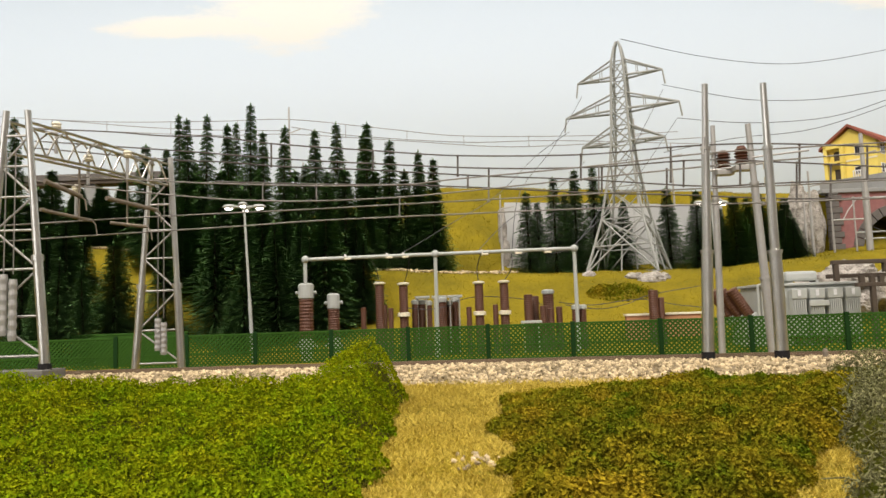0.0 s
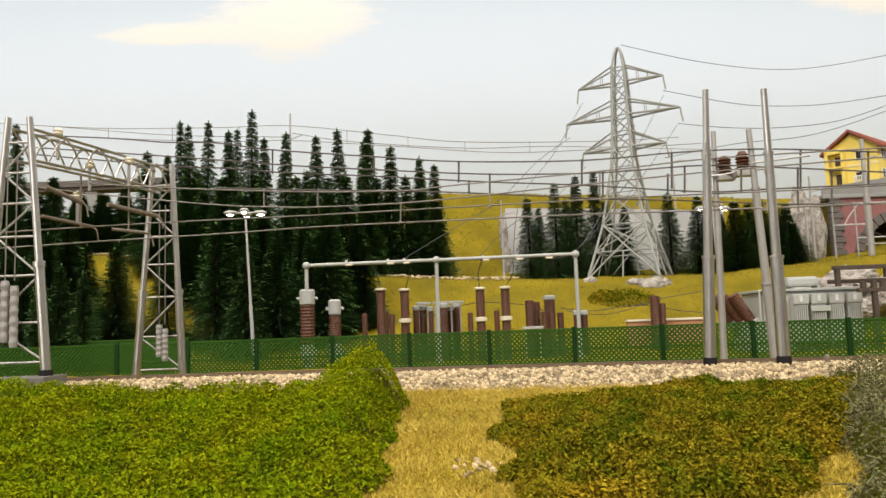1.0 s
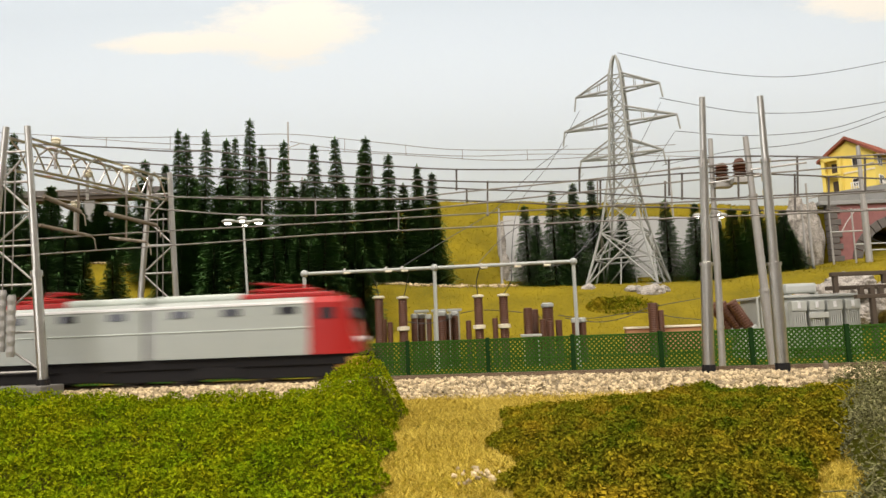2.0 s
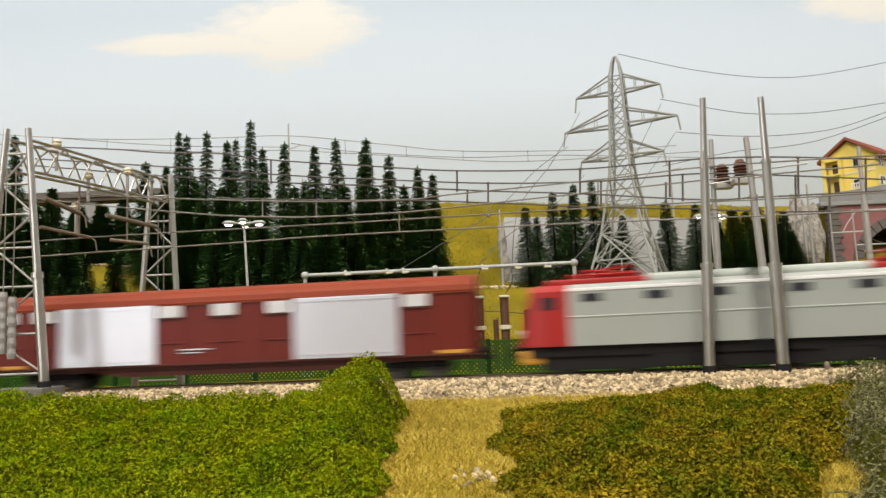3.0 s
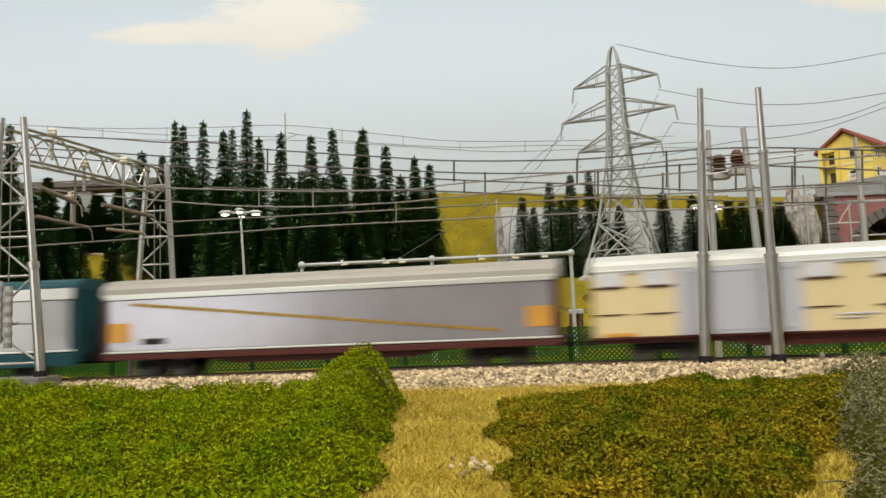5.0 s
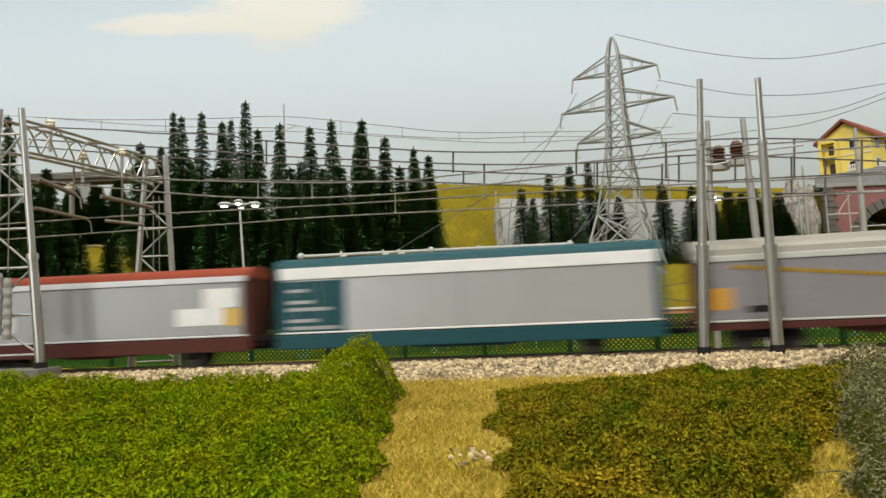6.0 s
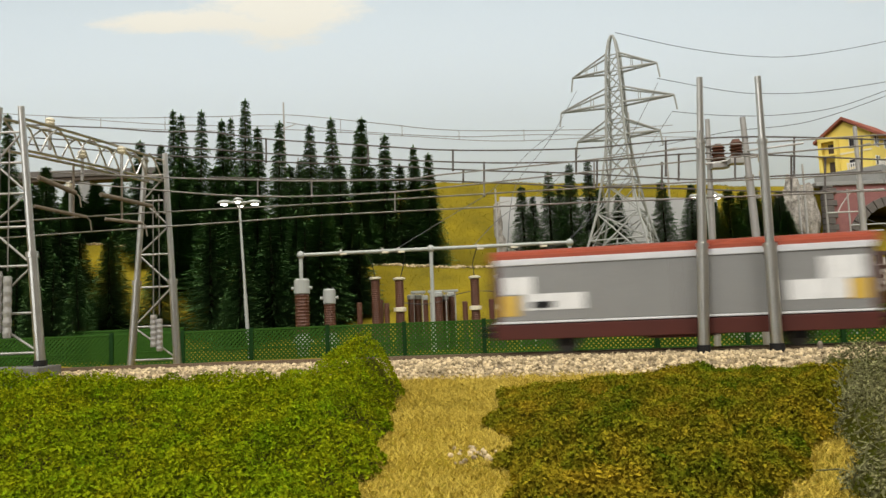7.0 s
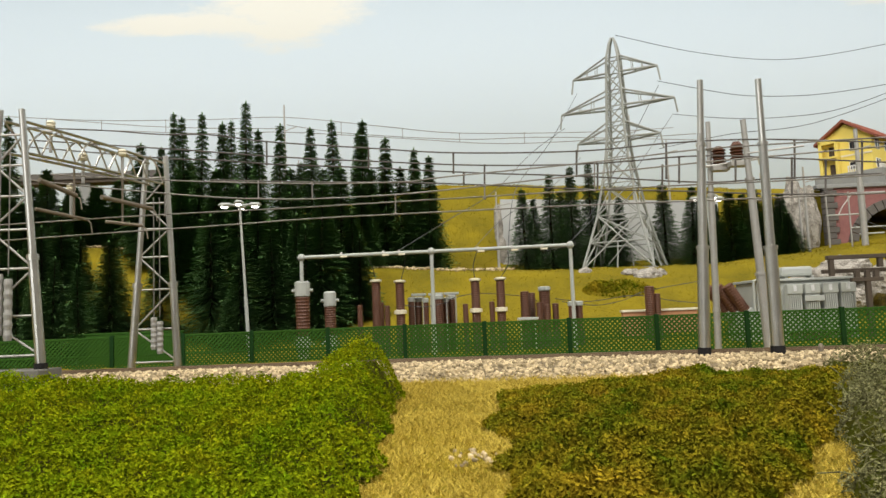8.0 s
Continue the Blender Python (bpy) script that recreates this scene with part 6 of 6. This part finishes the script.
def house():
    t = thing("house", 56.9, 98.4, 19.1, -50, "yellow two-storey house with red-brown gable roof", "house")
    w, dp, hw, hp = 6.4, 11.0, 4.7, 6.9
    # gable wall with openings let into it
    bm = B()
    body = [(-w, 0), (0, 0), (0, hw), (-w / 2, hp - 0.2), (-w, hw)]
    extrude_y(bm, body, 0, dp)
    part("wall", bm, YELLOW, t)
    for s, x0, x1 in ((-1, -w / 2, -w - 0.7), (1, -w / 2, 0.7)):
        bm = B()
        z_e = hp - (abs(x1 - x0)) * (hp - hw) / (w / 2)
        q = [(x0, hp), (x1, z_e), (x1, z_e + 0.3), (x0, hp + 0.3)]
        extrude_y(bm, q, -0.7, dp + 0.6)
        roof = part("roof", bm, ROOFRED, t, "red-brown tiled roof slope")
        for i in range(14):
            y = -0.6 + i * 0.85
            f0, f1 = Vector((x0, y, hp + 0.32)), Vector((x1, y, z_e + 0.32))
            part("tile_row", rod(B(), f0, f1, 0.09, n=6), ROOFRED, roof)

    def opening(x, z, ww, hh, shut=True):
        fr = part("window", box(B(), x - ww / 2 - 0.1, x + ww / 2 + 0.1, -0.06, 0.0, z - 0.1, z + hh + 0.1, 0.02), CREAMY, t, "window with dark panes")
        part("pane", box(B(), x - ww / 2, x + ww / 2, -0.075, -0.062, z, z + hh), GLASS, fr)
        part("mullion", box(B(), x - 0.04, x + 0.04, -0.1, -0.076, z, z + hh), TIMBER, fr)

    opening(-2.3, 3.0, 0.7, 1.25)
    opening(-2.2, 0.5, 1.2, 0.9)
    # loggia at the corner of the gable
    for x0, x1 in ((-6.4, -5.95), (-4.3, -3.95)):
        part("loggia_post", box(B(), x0, x1, -1.0, 0.0, 0.0, 4.7, 0.04), YELLOW, t)
    part("loggia_lintel", box(B(), -6.4, -3.95, -1.0, 0.0, 4.2, 4.75, 0.04), YELLOW, t)
    part("loggia_door", box(B(), -5.4, -4.7, -0.05, 0.0, 2.5, 3.9, 0.02), TIMBER, t, "dark loggia door")
    part("loggia_door", box(B(), -5.4, -4.7, -0.05, 0.0, 0.0, 1.5, 0.02), TIMBER, t, "dark loggia door")
    part("balcony", box(B(), -6.5, -3.9, -1.15, 0.0, 2.2, 2.45, 0.03), YELLOW, t)
    part("string_course", box(B(), -w, 0.05, -0.08, 0.0, 2.3, 2.5), CREAMY, t)
    for x0, x1 in ((-2.9, -1.2),):
        for k in range(7):
            xx = x0 + (x1 - x0) * k / 6
            part("baluster", box(B(), xx - 0.05, xx + 0.05, -0.55, -0.45, 0.0, 0.8), WHITE, t)
        part("handrail", box(B(), x0 - 0.1, x1 + 0.1, -0.58, -0.42, 0.8, 0.92), WHITE, t)
    # long wall: windows with white railings
    for y in (1.8, 5.0, 8.2):
        for z, hh in ((3.0, 1.2), (0.5, 1.1)):
            fr = part("window", box(B(), 0.0, 0.06, y - 0.75, y + 0.75, z - 0.1, z + hh + 0.1, 0.02), WHITE, t, "window with white frame")
            part("pane", box(B(), 0.062, 0.075, y - 0.62, y + 0.62, z, z + hh), GLASS, fr)
            part("mullion", box(B(), 0.076, 0.1, y - 0.05, y + 0.05, z, z + hh), WHITE, fr)
        for k in range(7):
            part("baluster", box(B(), 0.45, 0.55, y - 0.9 + k * 0.3 - 0.05, y - 0.9 + k * 0.3 + 0.05, 0, 0.8), WHITE, t)
        part("handrail", box(B(), 0.42, 0.58, y - 1.0, y + 1.0, 0.8, 0.92), WHITE, t)
    part("terrace", box(B(), -w - 0.8, 1.5, -1.0, dp, -2.5, -0.02, 0.05), CONCRETE, t)


house()


def viaduct():
    t = thing("viaduct", 0, 0, 0, 0, "dark railway bridge deck behind the trees", "bridge", kind="structure")
    part("deck", box(B(), -75, -38, 103, 106, 22.9, 23.8, 0.05), DARKSTONE, t)
    part("girder", box(B(), -75, -38, 103.2, 105.8, 22.4, 22.9, 0.05), TIMBER, t)
    for x in (-72, -60, -48, -39):
        part("pier", box(B(), x - 0.8, x + 0.8, 103.5, 105.5, 12, 22.4, 0.1), CONCRETE, t)


viaduct()


FIT_OFFSETS = [(0.0, -0.5), (1.5, -0.6), (3.0, 0.0), (3.5, -0.5), (4.0, 0.0), (4.5, -0.5), (6.0, 0.0), (6.5, 0.1), (7.0, 0.1), (7.5, 0.1), (8.0, 0.1)]     # fitted offsets in centimetres from the train's steady run, at sampled times


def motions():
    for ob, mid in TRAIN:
        walk(ob, [(k * 0.25, on_track(mid + V_TRAIN * (k * 0.25 - 4) + lerp_table(k * 0.25, FIT_OFFSETS))) for k in range(33)])


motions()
